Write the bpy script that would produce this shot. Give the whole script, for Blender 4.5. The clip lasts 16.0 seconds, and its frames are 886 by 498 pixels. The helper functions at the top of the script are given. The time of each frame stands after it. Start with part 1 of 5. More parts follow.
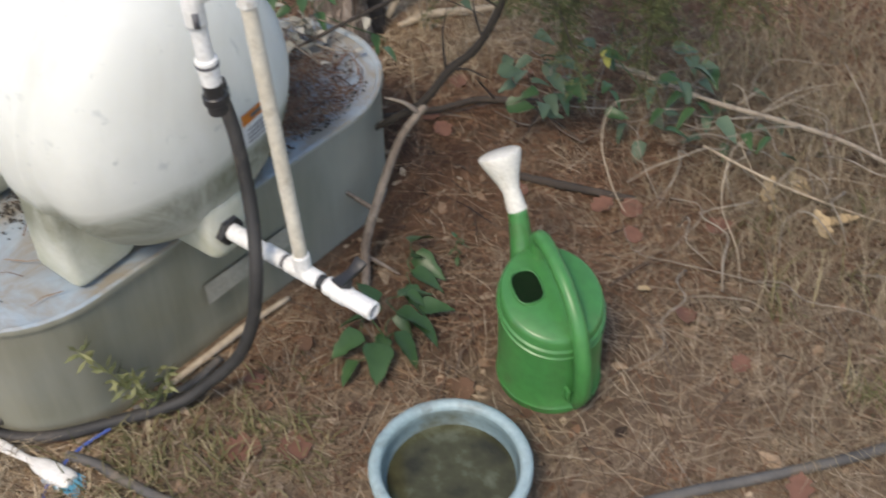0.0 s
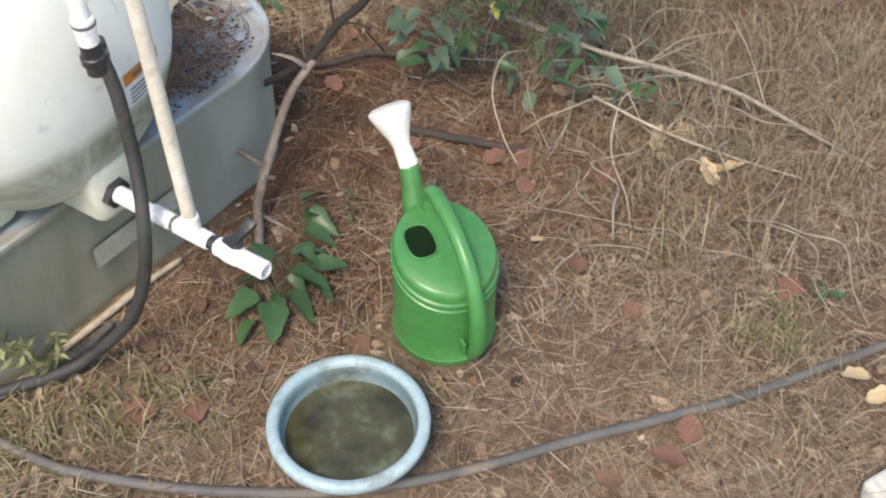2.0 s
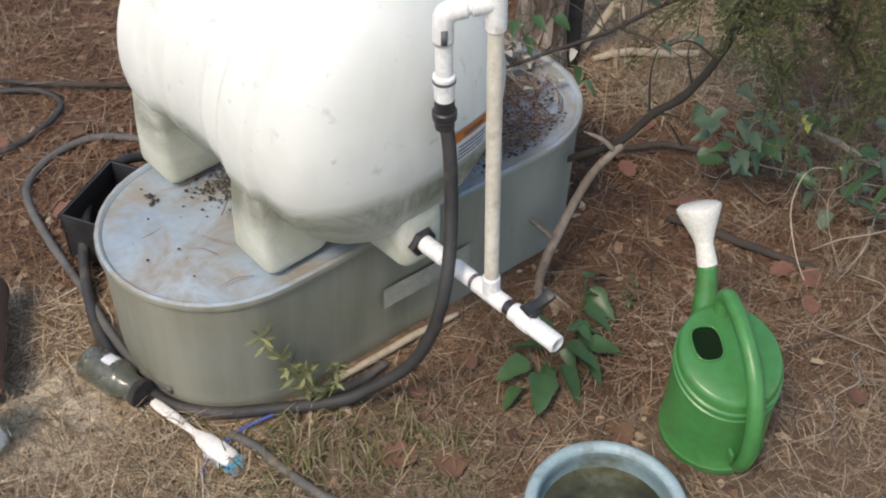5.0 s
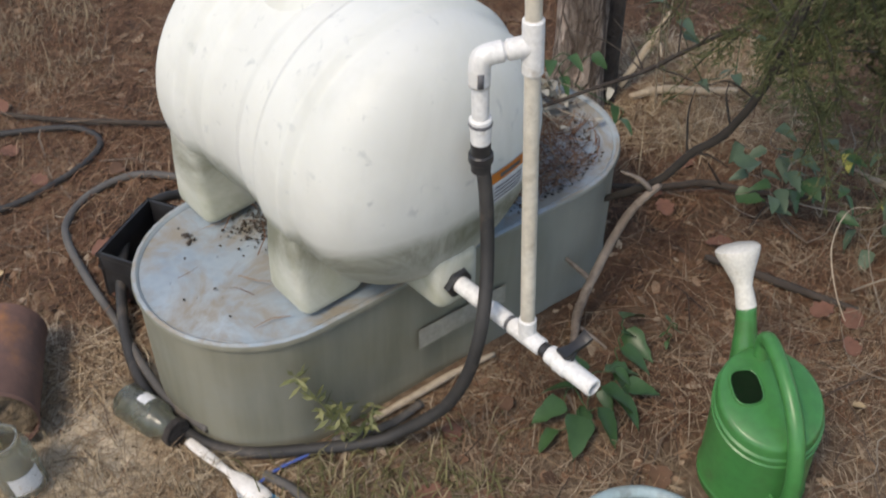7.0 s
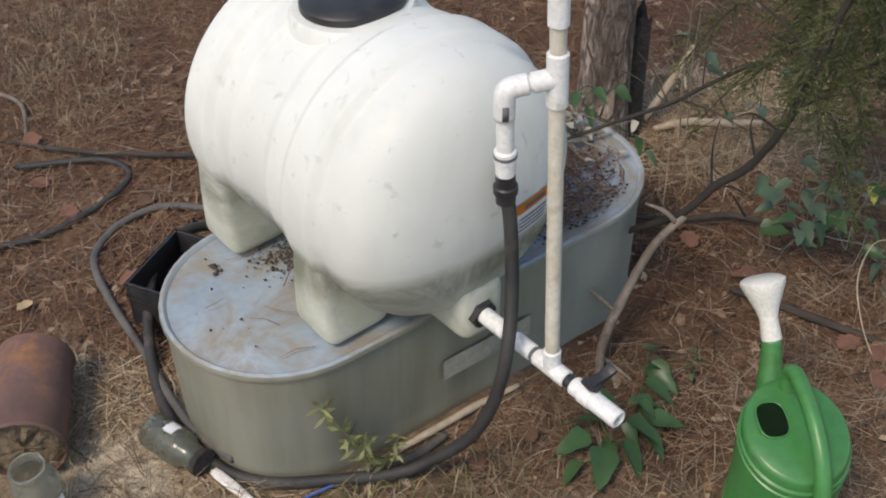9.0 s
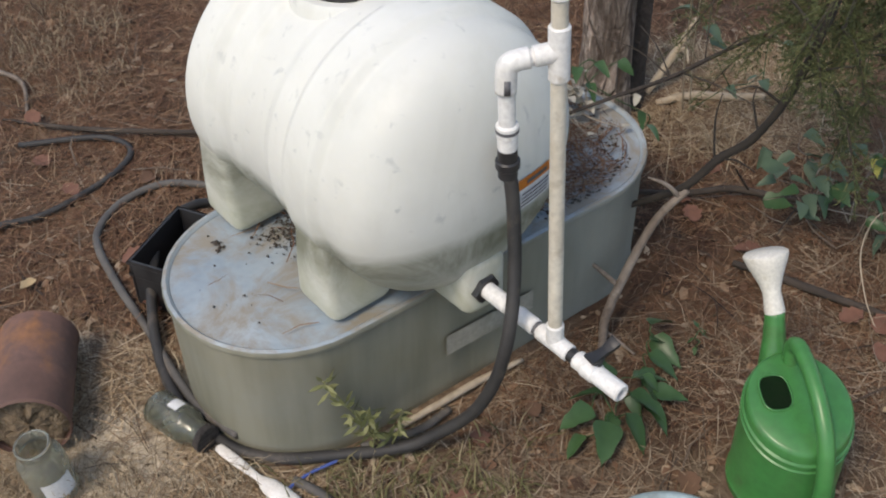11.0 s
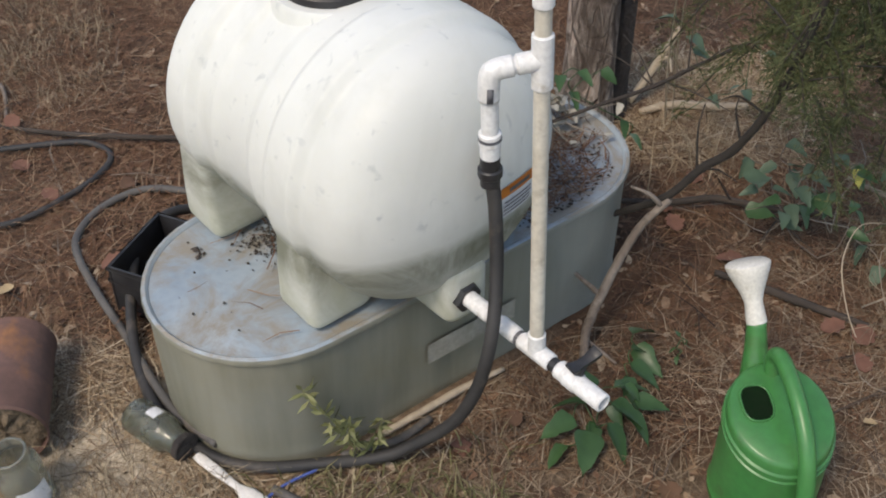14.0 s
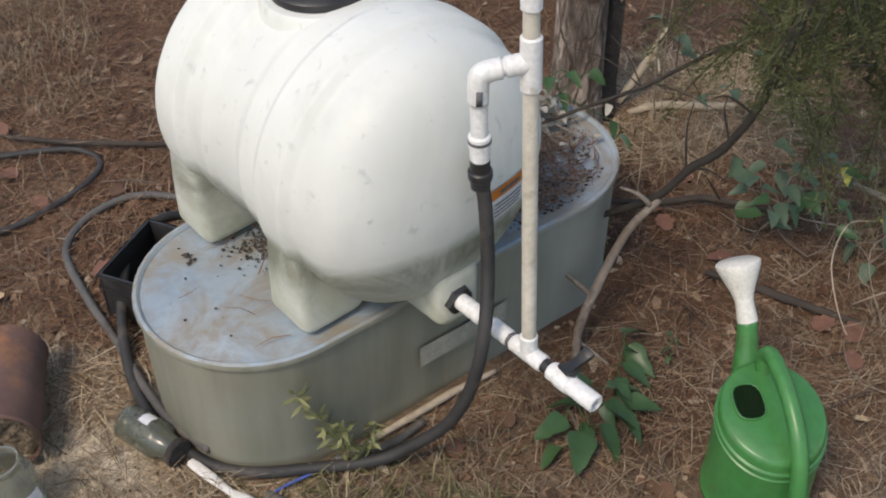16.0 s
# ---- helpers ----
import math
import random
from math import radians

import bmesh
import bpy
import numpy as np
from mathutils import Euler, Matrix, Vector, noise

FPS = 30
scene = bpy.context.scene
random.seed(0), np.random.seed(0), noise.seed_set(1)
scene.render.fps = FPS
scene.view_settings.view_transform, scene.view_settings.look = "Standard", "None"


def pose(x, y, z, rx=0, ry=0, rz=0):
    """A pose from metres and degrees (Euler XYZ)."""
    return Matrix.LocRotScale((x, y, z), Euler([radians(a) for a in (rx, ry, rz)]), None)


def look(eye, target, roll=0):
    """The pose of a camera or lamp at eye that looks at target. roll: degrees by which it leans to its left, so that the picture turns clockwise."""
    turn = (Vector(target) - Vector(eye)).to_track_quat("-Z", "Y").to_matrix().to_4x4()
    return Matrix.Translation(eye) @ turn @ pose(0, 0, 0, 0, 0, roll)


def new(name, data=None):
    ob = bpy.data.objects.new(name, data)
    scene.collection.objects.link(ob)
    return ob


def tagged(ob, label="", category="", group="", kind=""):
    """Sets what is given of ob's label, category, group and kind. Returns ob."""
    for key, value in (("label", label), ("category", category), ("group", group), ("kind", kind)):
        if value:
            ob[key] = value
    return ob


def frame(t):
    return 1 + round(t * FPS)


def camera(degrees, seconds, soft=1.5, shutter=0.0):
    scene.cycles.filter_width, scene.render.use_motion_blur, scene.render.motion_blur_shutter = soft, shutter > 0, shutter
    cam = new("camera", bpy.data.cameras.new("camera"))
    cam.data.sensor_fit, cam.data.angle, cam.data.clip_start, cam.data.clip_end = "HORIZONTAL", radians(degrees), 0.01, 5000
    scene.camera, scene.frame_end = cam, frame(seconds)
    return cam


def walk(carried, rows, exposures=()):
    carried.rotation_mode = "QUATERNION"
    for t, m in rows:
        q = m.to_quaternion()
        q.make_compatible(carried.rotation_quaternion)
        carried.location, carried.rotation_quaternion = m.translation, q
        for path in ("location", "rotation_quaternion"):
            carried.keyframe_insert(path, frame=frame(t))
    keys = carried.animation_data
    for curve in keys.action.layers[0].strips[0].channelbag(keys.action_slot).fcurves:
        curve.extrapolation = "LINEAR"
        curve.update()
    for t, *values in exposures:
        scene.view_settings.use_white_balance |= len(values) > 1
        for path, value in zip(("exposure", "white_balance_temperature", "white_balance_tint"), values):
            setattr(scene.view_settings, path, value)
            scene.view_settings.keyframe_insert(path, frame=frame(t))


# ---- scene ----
cam = camera(40.8, 16.0, soft=2.0, shutter=0.6)
PATH = [
    (0, (0.167, -0.359, 1.905), (0.441, 1.046, 0.508), -2.5),
    (0.5, (0.184, -0.363, 1.905), (0.533, 0.987, 0.472), -1.7),
    (1, (0.186, -0.358, 1.909), (0.591, 0.95, 0.452), 0.1),
    (1.5, (0.191, -0.36, 1.92), (0.615, 0.928, 0.451), 0.6),
    (2, (0.189, -0.358, 1.912), (0.603, 0.948, 0.455), 0.6),
    (2.5, (0.168, -0.352, 1.915), (0.509, 0.994, 0.475), 0.9),
    (3, (0.113, -0.343, 1.933), (0.292, 1.052, 0.512), 1.0),
    (3.5, (0.033, -0.33, 1.931), (0.132, 1.1, 0.537), 0.6),
    (3.7, (0.014, -0.329, 1.928), (0.094, 1.108, 0.539), 0.8),
    (5.8, (0.011, -0.323, 1.936), (0.129, 1.146, 0.583), 1.6),
    (6, (0.011, -0.317, 1.946), (0.124, 1.164, 0.608), 1.2),
    (6.5, (0.011, -0.312, 1.943), (0.074, 1.212, 0.649), 0.6),
    (7, (0.012, -0.306, 1.939), (0.055, 1.178, 0.599), 0.1),
    (7.5, (0.013, -0.299, 1.935), (0.035, 1.162, 0.569), 0.9),
    (8, (0.011, -0.315, 1.945), (0.037, 1.159, 0.594), -0.2),
    (8.5, (0.012, -0.312, 1.943), (0.03, 1.19, 0.623), -0.4),
    (8.7, (0.011, -0.316, 1.946), (0.021, 1.204, 0.647), -0.5),
    (10.8, (0.012, -0.312, 1.941), (0.005, 1.188, 0.619), -1.5),
    (11, (0.012, -0.316, 1.943), (0.009, 1.178, 0.614), -1.3),
    (11.5, (0.012, -0.313, 1.942), (0.021, 1.172, 0.603), -1.4),
    (12, (0.012, -0.311, 1.94), (0.033, 1.171, 0.597), -1.6),
    (12.5, (0.013, -0.311, 1.94), (0.04, 1.187, 0.615), -1.1),
    (13, (0.013, -0.31, 1.94), (0.037, 1.2, 0.628), -1.1),
    (13.5, (0.013, -0.307, 1.938), (0.036, 1.202, 0.627), -1.1),
    (14, (0.013, -0.306, 1.937), (0.04, 1.196, 0.616), -0.2),
    (14.5, (0.014, -0.303, 1.935), (0.039, 1.194, 0.609), -0.8),
    (15, (0.013, -0.305, 1.937), (0.045, 1.194, 0.614), -1.1),
    (15.5, (0.013, -0.308, 1.938), (0.047, 1.194, 0.618), -1.3),
    (16, (0.012, -0.308, 1.939), (0.055, 1.196, 0.622), -0.5),
]
walk(cam, [(t, look(eye, target, roll)) for t, eye, target, roll in PATH],
     [(t, e + 0.30, 7450, 12) for t, e in ((0, 0.58), (0.6, 0.94), (1.5, 1.16), (2.5, 1.10), (3.5, 0.85), (5.8, 0.52), (7, 0.37), (16, 0.35))])

# ---- light ----
SUN_EL, SUN_AZ = 55.0, 232.0
world = bpy.data.worlds.new("sky")
scene.world = world
world.use_nodes = True
wn = world.node_tree
sky = wn.nodes.new("ShaderNodeTexSky")
sky.sky_type = "NISHITA"
sky.sun_disc = False
sky.sun_elevation = radians(SUN_EL)
sky.sun_rotation = radians(-SUN_AZ + 90.0)
wn.links.new(sky.outputs[0], wn.nodes["Background"].inputs[0])
wn.nodes["Background"].inputs[1].default_value = 0.15
sun = new("sun", bpy.data.lights.new("sun", "SUN"))
sun.data.energy = 1.4
sun.data.angle = radians(16)
sun.data.color = (1.0, 0.94, 0.85)
sx = math.cos(radians(SUN_AZ)) * math.cos(radians(SUN_EL))
sy = math.sin(radians(SUN_AZ)) * math.cos(radians(SUN_EL))
sun.matrix_world = look((sx * 20, sy * 20, math.sin(radians(SUN_EL)) * 20), (0, 0, 0))


# ---- materials ----
class Nodes:
    """A small wrapper for building node materials."""

    def __init__(self, name):
        self.m = bpy.data.materials.new(name)
        self.m.use_nodes = True
        self.t = self.m.node_tree
        self.b = self.t.nodes["Principled BSDF"]

    def n(self, kind, **inputs):
        node = self.t.nodes.new(kind)
        for key, value in inputs.items():
            self.put(node.inputs[key.replace("_", " ")], value)
        return node

    def put(self, socket, value):
        if hasattr(value, "links"):
            self.t.links.new(value, socket)
        else:
            socket.default_value = value

    def coords(self, scale=(1, 1, 1)):
        c = self.n("ShaderNodeTexCoord")
        mp = self.n("ShaderNodeMapping", Vector=c.outputs["Object"])
        mp.inputs["Scale"].default_value = scale
        return mp.outputs[0]

    def noise(self, scale, detail=4.0, rough=0.55, vec=None, distort=0.0):
        return self.n("ShaderNodeTexNoise", Scale=scale, Detail=detail, Roughness=rough, Distortion=distort,
                      Vector=vec or self.coords()).outputs["Fac"]

    def ramp(self, fac, stops):
        r = self.n("ShaderNodeValToRGB", Fac=fac)
        e = r.color_ramp.elements
        while len(e) < len(stops):
            e.new(0.5)
        for el, (p, c) in zip(e, stops):
            el.position = p
            el.color = (*c, 1) if len(c) == 3 else c
        return r.outputs["Color"]

    def grey(self, fac, lo, hi, a=0.0, b=1.0):
        r = self.n("ShaderNodeMapRange", Value=fac)
        r.inputs["From Min"].default_value, r.inputs["From Max"].default_value = lo, hi
        r.inputs["To Min"].default_value, r.inputs["To Max"].default_value = a, b
        return r.outputs[0]

    def mix(self, fac, a, b, blend="MIX"):
        x = self.n("ShaderNodeMix")
        x.data_type, x.blend_type = "RGBA", blend
        for sock, value in ((x.inputs[0], fac), (x.inputs[6], a), (x.inputs[7], b)):
            if isinstance(value, tuple) and len(value) == 3:
                value = (*value, 1)
            self.put(sock, value)
        return x.outputs[2]

    def times(self, a, b):
        x = self.n("ShaderNodeMath")
        x.operation = "MULTIPLY"
        self.put(x.inputs[0], a)
        self.put(x.inputs[1], b)
        return x.outputs[0]

    def axis(self, which):
        c = self.n("ShaderNodeTexCoord")
        s = self.n("ShaderNodeSeparateXYZ", Vector=c.outputs["Object"])
        return s.outputs[which]

    def bump(self, height, strength=0.3, dist=0.002):
        x = self.n("ShaderNodeBump", Height=height, Strength=strength, Distance=dist)
        self.t.links.new(x.outputs[0], self.b.inputs["Normal"])

    def done(self, color, rough=0.5, metal=0.0, spec=0.5):
        if isinstance(color, tuple) and len(color) == 3:
            color = (*color, 1)
        self.put(self.b.inputs["Base Color"], color)
        self.put(self.b.inputs["Roughness"], rough)
        self.put(self.b.inputs["Metallic"], metal)
        self.put(self.b.inputs["Specular IOR Level"], spec)
        return self.m


def mottled(name, a, b, scale, rough=0.6, fine=None, bump=0.2, dist=0.001, metal=0.0, spec=0.5, dirt=None, dirt_scale=7.0, dirt_lo=0.55):
    k = Nodes(name)
    big = k.noise(scale, 5)
    small = k.noise(fine or scale * 9, 4)
    col = k.mix(k.grey(big, 0.35, 0.65), a, b)
    if dirt:
        col = k.mix(k.grey(k.noise(dirt_scale, 6, 0.65), dirt_lo, dirt_lo + 0.18), col, dirt)
    col = k.mix(k.grey(small, 0.3, 0.7, 0.0, 0.22), col, (0.02, 0.018, 0.015))
    k.bump(small, bump, dist)
    return k.done(col, k.grey(big, 0.3, 0.7, rough - 0.07, rough + 0.07), metal, spec)


def islands(name, stops, rough=0.75, trans=0.0, spec=0.3):
    """Colour that differs from piece to piece of a joined mesh."""
    k = Nodes(name)
    g = k.n("ShaderNodeNewGeometry")
    col = k.ramp(g.outputs["Random Per Island"], stops)
    col = k.mix(k.grey(k.noise(40.0, 3), 0.3, 0.7, 0.0, 0.3), col, (0.03, 0.02, 0.012))
    return k.done(col, rough, 0.0, spec)


def ground_material():
    k = Nodes("forest_floor")
    v = k.coords()
    big = k.noise(1.1, 5, 0.6, v, 0.4)
    mid = k.noise(6.0, 6, 0.65, v)
    fine = k.noise(70.0, 5, 0.7, v)
    grit = k.noise(300.0, 3, 0.6, v)
    straw = k.ramp(mid, [(0.3, (0.075, 0.042, 0.026)), (0.5, (0.14, 0.076, 0.045)), (0.7, (0.22, 0.13, 0.075))])
    sand = k.ramp(fine, [(0.25, (0.20, 0.15, 0.105)), (0.55, (0.34, 0.265, 0.19)), (0.8, (0.48, 0.39, 0.285))])
    # bare trodden soil in front, sand painted sunlit beside the rusty can, straw behind
    x, y = k.axis(0), k.axis(1)
    wob = k.grey(k.noise(2.4, 4, 0.6, v), 0.3, 0.7, -0.35, 0.35)
    add = k.n("ShaderNodeMath")
    k.put(add.inputs[0], y)
    k.put(add.inputs[1], wob)
    front = k.grey(add.outputs[0], 1.55, 1.05, 0.0, 0.85)
    dist = k.n("ShaderNodeVectorMath", Vector=v)
    dist.operation = "DISTANCE"
    dist.inputs[1].default_value = (-0.68, 1.235, 0.0)
    spot = k.grey(dist.outputs["Value"], 0.42, 0.16, 0.0, 1.0)
    mx = k.n("ShaderNodeMath")
    mx.operation = "MAXIMUM"
    k.put(mx.inputs[0], k.times(k.grey(big, 0.44, 0.60), k.grey(front, 0.0, 0.85, 0.55, 1.0)))
    k.put(mx.inputs[1], spot)
    straw = k.mix(k.times(front, 0.8), straw, k.ramp(mid, [(0.3, (0.10, 0.075, 0.055)), (0.5, (0.175, 0.135, 0.10)), (0.7, (0.26, 0.205, 0.155))]))
    k_sand = mx.outputs[0]
    col = k.mix(k_sand, straw, sand)
    col = k.mix(k.times(k.grey(fine, 0.35, 0.62, 0.55, 0.0), k.grey(spot, 0.0, 1.0, 1.0, 0.2)), col, (0.055, 0.036, 0.024))
    # pale colour paints the sun patch onto the sand round the spot
    col = k.mix(k.times(spot, 0.92), col, k.ramp(fine, [(0.3, (0.42, 0.34, 0.24)), (0.6, (0.66, 0.56, 0.42)), (0.8, (0.76, 0.67, 0.53))]))
    col = k.mix(k.grey(grit, 0.55, 0.75, 0.0, 0.35), col, (0.42, 0.32, 0.22))
    humus = k.noise(1.9, 5, 0.6, v, 0.7)
    col = k.mix(k.times(k.times(k.grey(humus, 0.40, 0.60, 0.6, 0.0), k.grey(spot, 0.0, 0.6, 1.0, 0.0)), k.grey(front, 0.0, 0.85, 1.0, 0.35)), col, (0.045, 0.028, 0.02))
    k.bump(fine, 0.9, 0.012)
    return k.done(col, 0.92, 0.0, 0.2)


M = {}
M["ground"] = ground_material()


def galvanised():
    k = Nodes("weathered_galvanised_steel")
    v = k.coords()
    cloud = k.noise(3.0, 5, 0.6, v, 0.6)
    spangle = k.n("ShaderNodeTexVoronoi", Scale=55.0, Vector=v).outputs["Distance"]
    streak = k.noise(9.0, 4, 0.6, k.coords((1, 1, 0.12)))
    col = k.ramp(cloud, [(0.3, (0.20, 0.265, 0.325)), (0.52, (0.31, 0.375, 0.425)), (0.72, (0.43, 0.475, 0.50))])
    col = k.mix(k.grey(spangle, 0.0, 0.8, 0.0, 0.10), col, (0.62, 0.64, 0.66))
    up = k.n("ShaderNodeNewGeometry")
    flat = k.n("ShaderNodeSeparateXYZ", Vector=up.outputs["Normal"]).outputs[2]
    # side-facing walls take a darker streaked olive, less towards the +x end
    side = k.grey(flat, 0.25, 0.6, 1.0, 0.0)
    wall_olive = k.mix(k.grey(streak, 0.35, 0.65), (0.165, 0.160, 0.112), (0.25, 0.24, 0.178))
    wall_tone = k.times(k.times(side, k.grey(k.axis(0), 0.32, -0.02, 0.70, 1.0)), k.grey(k.noise(2.2, 5, 0.6, v), 0.25, 0.6, 0.75, 1.0))
    col = k.mix(wall_tone, col, wall_olive)
    dust = k.times(k.grey(flat, 0.6, 0.9), k.grey(k.noise(6.5, 7, 0.7, v, 0.5), 0.41, 0.58, 0.0, 0.9))
    col = k.mix(dust, col, (0.27, 0.235, 0.18))
    k.bump(k.noise(14.0, 4, 0.5, v), 0.15, 0.004)
    return k.done(col, k.grey(cloud, 0.3, 0.7, 0.48, 0.66), 0.12, 0.45)


def poly():
    k = Nodes("translucent_white_polyethylene")
    v = k.coords()
    cloud = k.noise(2.6, 5, 0.6, v)
    spots = k.noise(26.0, 3, 0.5, v, 0.5)
    blot = k.noise(5.0, 5, 0.7, v, 0.8)
    z = k.axis(2)
    col = k.mix(k.grey(cloud, 0.35, 0.65), (0.60, 0.61, 0.57), (0.69, 0.70, 0.66))
    col = k.mix(k.grey(spots, 0.64, 0.76, 0.0, 0.45), col, (0.30, 0.33, 0.34))
    smudge = k.noise(1.7, 6, 0.65, v, 1.0)
    col = k.mix(k.grey(smudge, 0.46, 0.68, 0.0, 0.42), col, (0.47, 0.48, 0.43))
    streak = k.noise(7.0, 4, 0.6, k.coords((1, 1, 0.18)))
    col = k.mix(k.grey(streak, 0.55, 0.75, 0.0, 0.28), col, (0.42, 0.43, 0.38))
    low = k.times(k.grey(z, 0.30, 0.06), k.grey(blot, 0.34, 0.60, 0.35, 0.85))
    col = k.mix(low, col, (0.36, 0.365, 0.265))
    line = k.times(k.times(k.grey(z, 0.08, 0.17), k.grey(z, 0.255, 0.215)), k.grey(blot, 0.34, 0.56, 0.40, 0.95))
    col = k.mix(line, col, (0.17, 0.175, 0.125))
    k.bump(k.noise(30.0, 3, 0.5, v), 0.06, 0.003)
    k.b.inputs["Subsurface Weight"].default_value = 0.12
    k.b.inputs["Subsurface Radius"].default_value = (0.03, 0.03, 0.025)
    return k.done(col, k.grey(cloud, 0.3, 0.7, 0.46, 0.60), 0.0, 0.40)


M["galv"] = galvanised()
M["poly"] = poly()
M["pvc"] = mottled("white_pvc", (0.80, 0.80, 0.79), (0.72, 0.71, 0.68), 14, 0.38, bump=0.05, dirt=(0.42, 0.37, 0.29), dirt_scale=22, dirt_lo=0.64)
M["pvc_old"] = mottled("aged_cream_pvc", (0.66, 0.62, 0.53), (0.55, 0.50, 0.41), 9, 0.48, bump=0.08, dirt=(0.33, 0.28, 0.21), dirt_scale=16, dirt_lo=0.57)
M["ink"] = mottled("grey_ink", (0.09, 0.09, 0.10), (0.14, 0.14, 0.15), 60, 0.6)
M["black_plastic"] = mottled("black_plastic", (0.016, 0.016, 0.018), (0.03, 0.03, 0.032), 20, 0.45, bump=0.1)
M["rubber"] = mottled("black_rubber_hose", (0.018, 0.018, 0.019), (0.042, 0.040, 0.039), 11, 0.66, fine=140, bump=0.3, dirt=(0.11, 0.09, 0.072), dirt_scale=13, dirt_lo=0.55)
M["rubber_dusty"] = mottled("dusty_grey_hose", (0.072, 0.068, 0.065), (0.12, 0.112, 0.104), 11, 0.7, fine=140, bump=0.25, dirt=(0.17, 0.135, 0.10), dirt_scale=9, dirt_lo=0.5)
M["green"] = mottled("green_plastic", (0.044, 0.192, 0.052), (0.053, 0.220, 0.060), 6, 0.36, bump=0.04, spec=0.5, dirt=(0.07, 0.15, 0.055), dirt_scale=9, dirt_lo=0.58)
# near-black green that paints the shade inside the can's filling hole
M["dark"] = mottled("painted_hole_shade", (0.003, 0.012, 0.004), (0.005, 0.018, 0.006), 10, 0.9, spec=0.05)
M["rose"] = mottled("ivory_plastic", (0.76, 0.74, 0.68), (0.70, 0.68, 0.61), 18, 0.42, bump=0.05, dirt=(0.5, 0.46, 0.37), dirt_scale=24, dirt_lo=0.6)
M["pot"] = mottled("pale_blue_glazed_resin", (0.27, 0.375, 0.40), (0.35, 0.45, 0.47), 8, 0.5, fine=90, bump=0.25, dirt=(0.19, 0.23, 0.22), dirt_scale=12, dirt_lo=0.52)
# pot blue at lower value for the inner wall, with dark olive patches
M["pot_in"] = mottled("darker_pot_inside", (0.15, 0.22, 0.235), (0.22, 0.30, 0.31), 10, 0.5, bump=0.2, dirt=(0.10, 0.11, 0.08), dirt_scale=9, dirt_lo=0.48)
M["rust"] = mottled("rusted_steel", (0.10, 0.054, 0.043), (0.155, 0.085, 0.068), 9, 0.8, fine=60, bump=0.5, dist=0.003, dirt=(0.30, 0.13, 0.05), dirt_scale=7, dirt_lo=0.57)
M["earth"] = mottled("caked_earth", (0.13, 0.095, 0.06), (0.26, 0.19, 0.125), 30, 0.95, fine=90, bump=1.0, dist=0.01, dirt=(0.05, 0.04, 0.025), dirt_scale=40, dirt_lo=0.5)
M["brush_white"] = mottled("white_brush_plastic", (0.82, 0.80, 0.76), (0.74, 0.70, 0.64), 20, 0.4, dirt=(0.5, 0.42, 0.33), dirt_scale=18, dirt_lo=0.6)
M["bristle"] = mottled("blue_bristles", (0.08, 0.33, 0.46), (0.16, 0.46, 0.60), 60, 0.55)
M["bristle_w"] = mottled("white_bristles", (0.72, 0.76, 0.78), (0.62, 0.68, 0.72), 60, 0.55)
M["wood_grey"] = mottled("weathered_grey_branch", (0.16, 0.125, 0.10), (0.27, 0.225, 0.185), 12, 0.9, fine=80, bump=0.8, dist=0.004, dirt=(0.08, 0.06, 0.045), dirt_scale=20, dirt_lo=0.5)
M["wood_dark"] = mottled("dark_damp_branch", (0.034, 0.026, 0.021), (0.066, 0.051, 0.041), 14, 0.9, fine=80, bump=0.8, dist=0.004)
M["wood_pale"] = mottled("pale_dry_stem", (0.36, 0.29, 0.21), (0.48, 0.40, 0.30), 16, 0.85, fine=90, bump=0.5)
M["wood_bleached"] = mottled("bleached_grey_stem", (0.24, 0.20, 0.155), (0.35, 0.30, 0.24), 14, 0.88, fine=90, bump=0.6, dirt=(0.13, 0.10, 0.08), dirt_scale=18, dirt_lo=0.52)
M["char"] = mottled("charred_wood", (0.020, 0.017, 0.016), (0.055, 0.045, 0.04), 14, 0.95, fine=50, bump=1.0, dist=0.012)
M["stone"] = mottled("pale_concrete", (0.48, 0.46, 0.40), (0.58, 0.56, 0.50), 7, 0.85, fine=90, bump=0.5, dist=0.003, dirt=(0.33, 0.29, 0.23), dirt_scale=9, dirt_lo=0.52)
M["label_white"] = mottled("white_label", (0.74, 0.75, 0.75), (0.68, 0.69, 0.70), 20, 0.45)
M["label_orange"] = mottled("orange_label", (0.62, 0.20, 0.03), (0.55, 0.17, 0.03), 20, 0.45)
M["tape"] = mottled("pale_old_sticker", (0.36, 0.345, 0.29), (0.30, 0.285, 0.24), 12, 0.7, dirt=(0.24, 0.23, 0.18), dirt_scale=14, dirt_lo=0.5)
M["blue_cord"] = mottled("blue_cord", (0.05, 0.09, 0.32), (0.08, 0.13, 0.40), 30, 0.7)


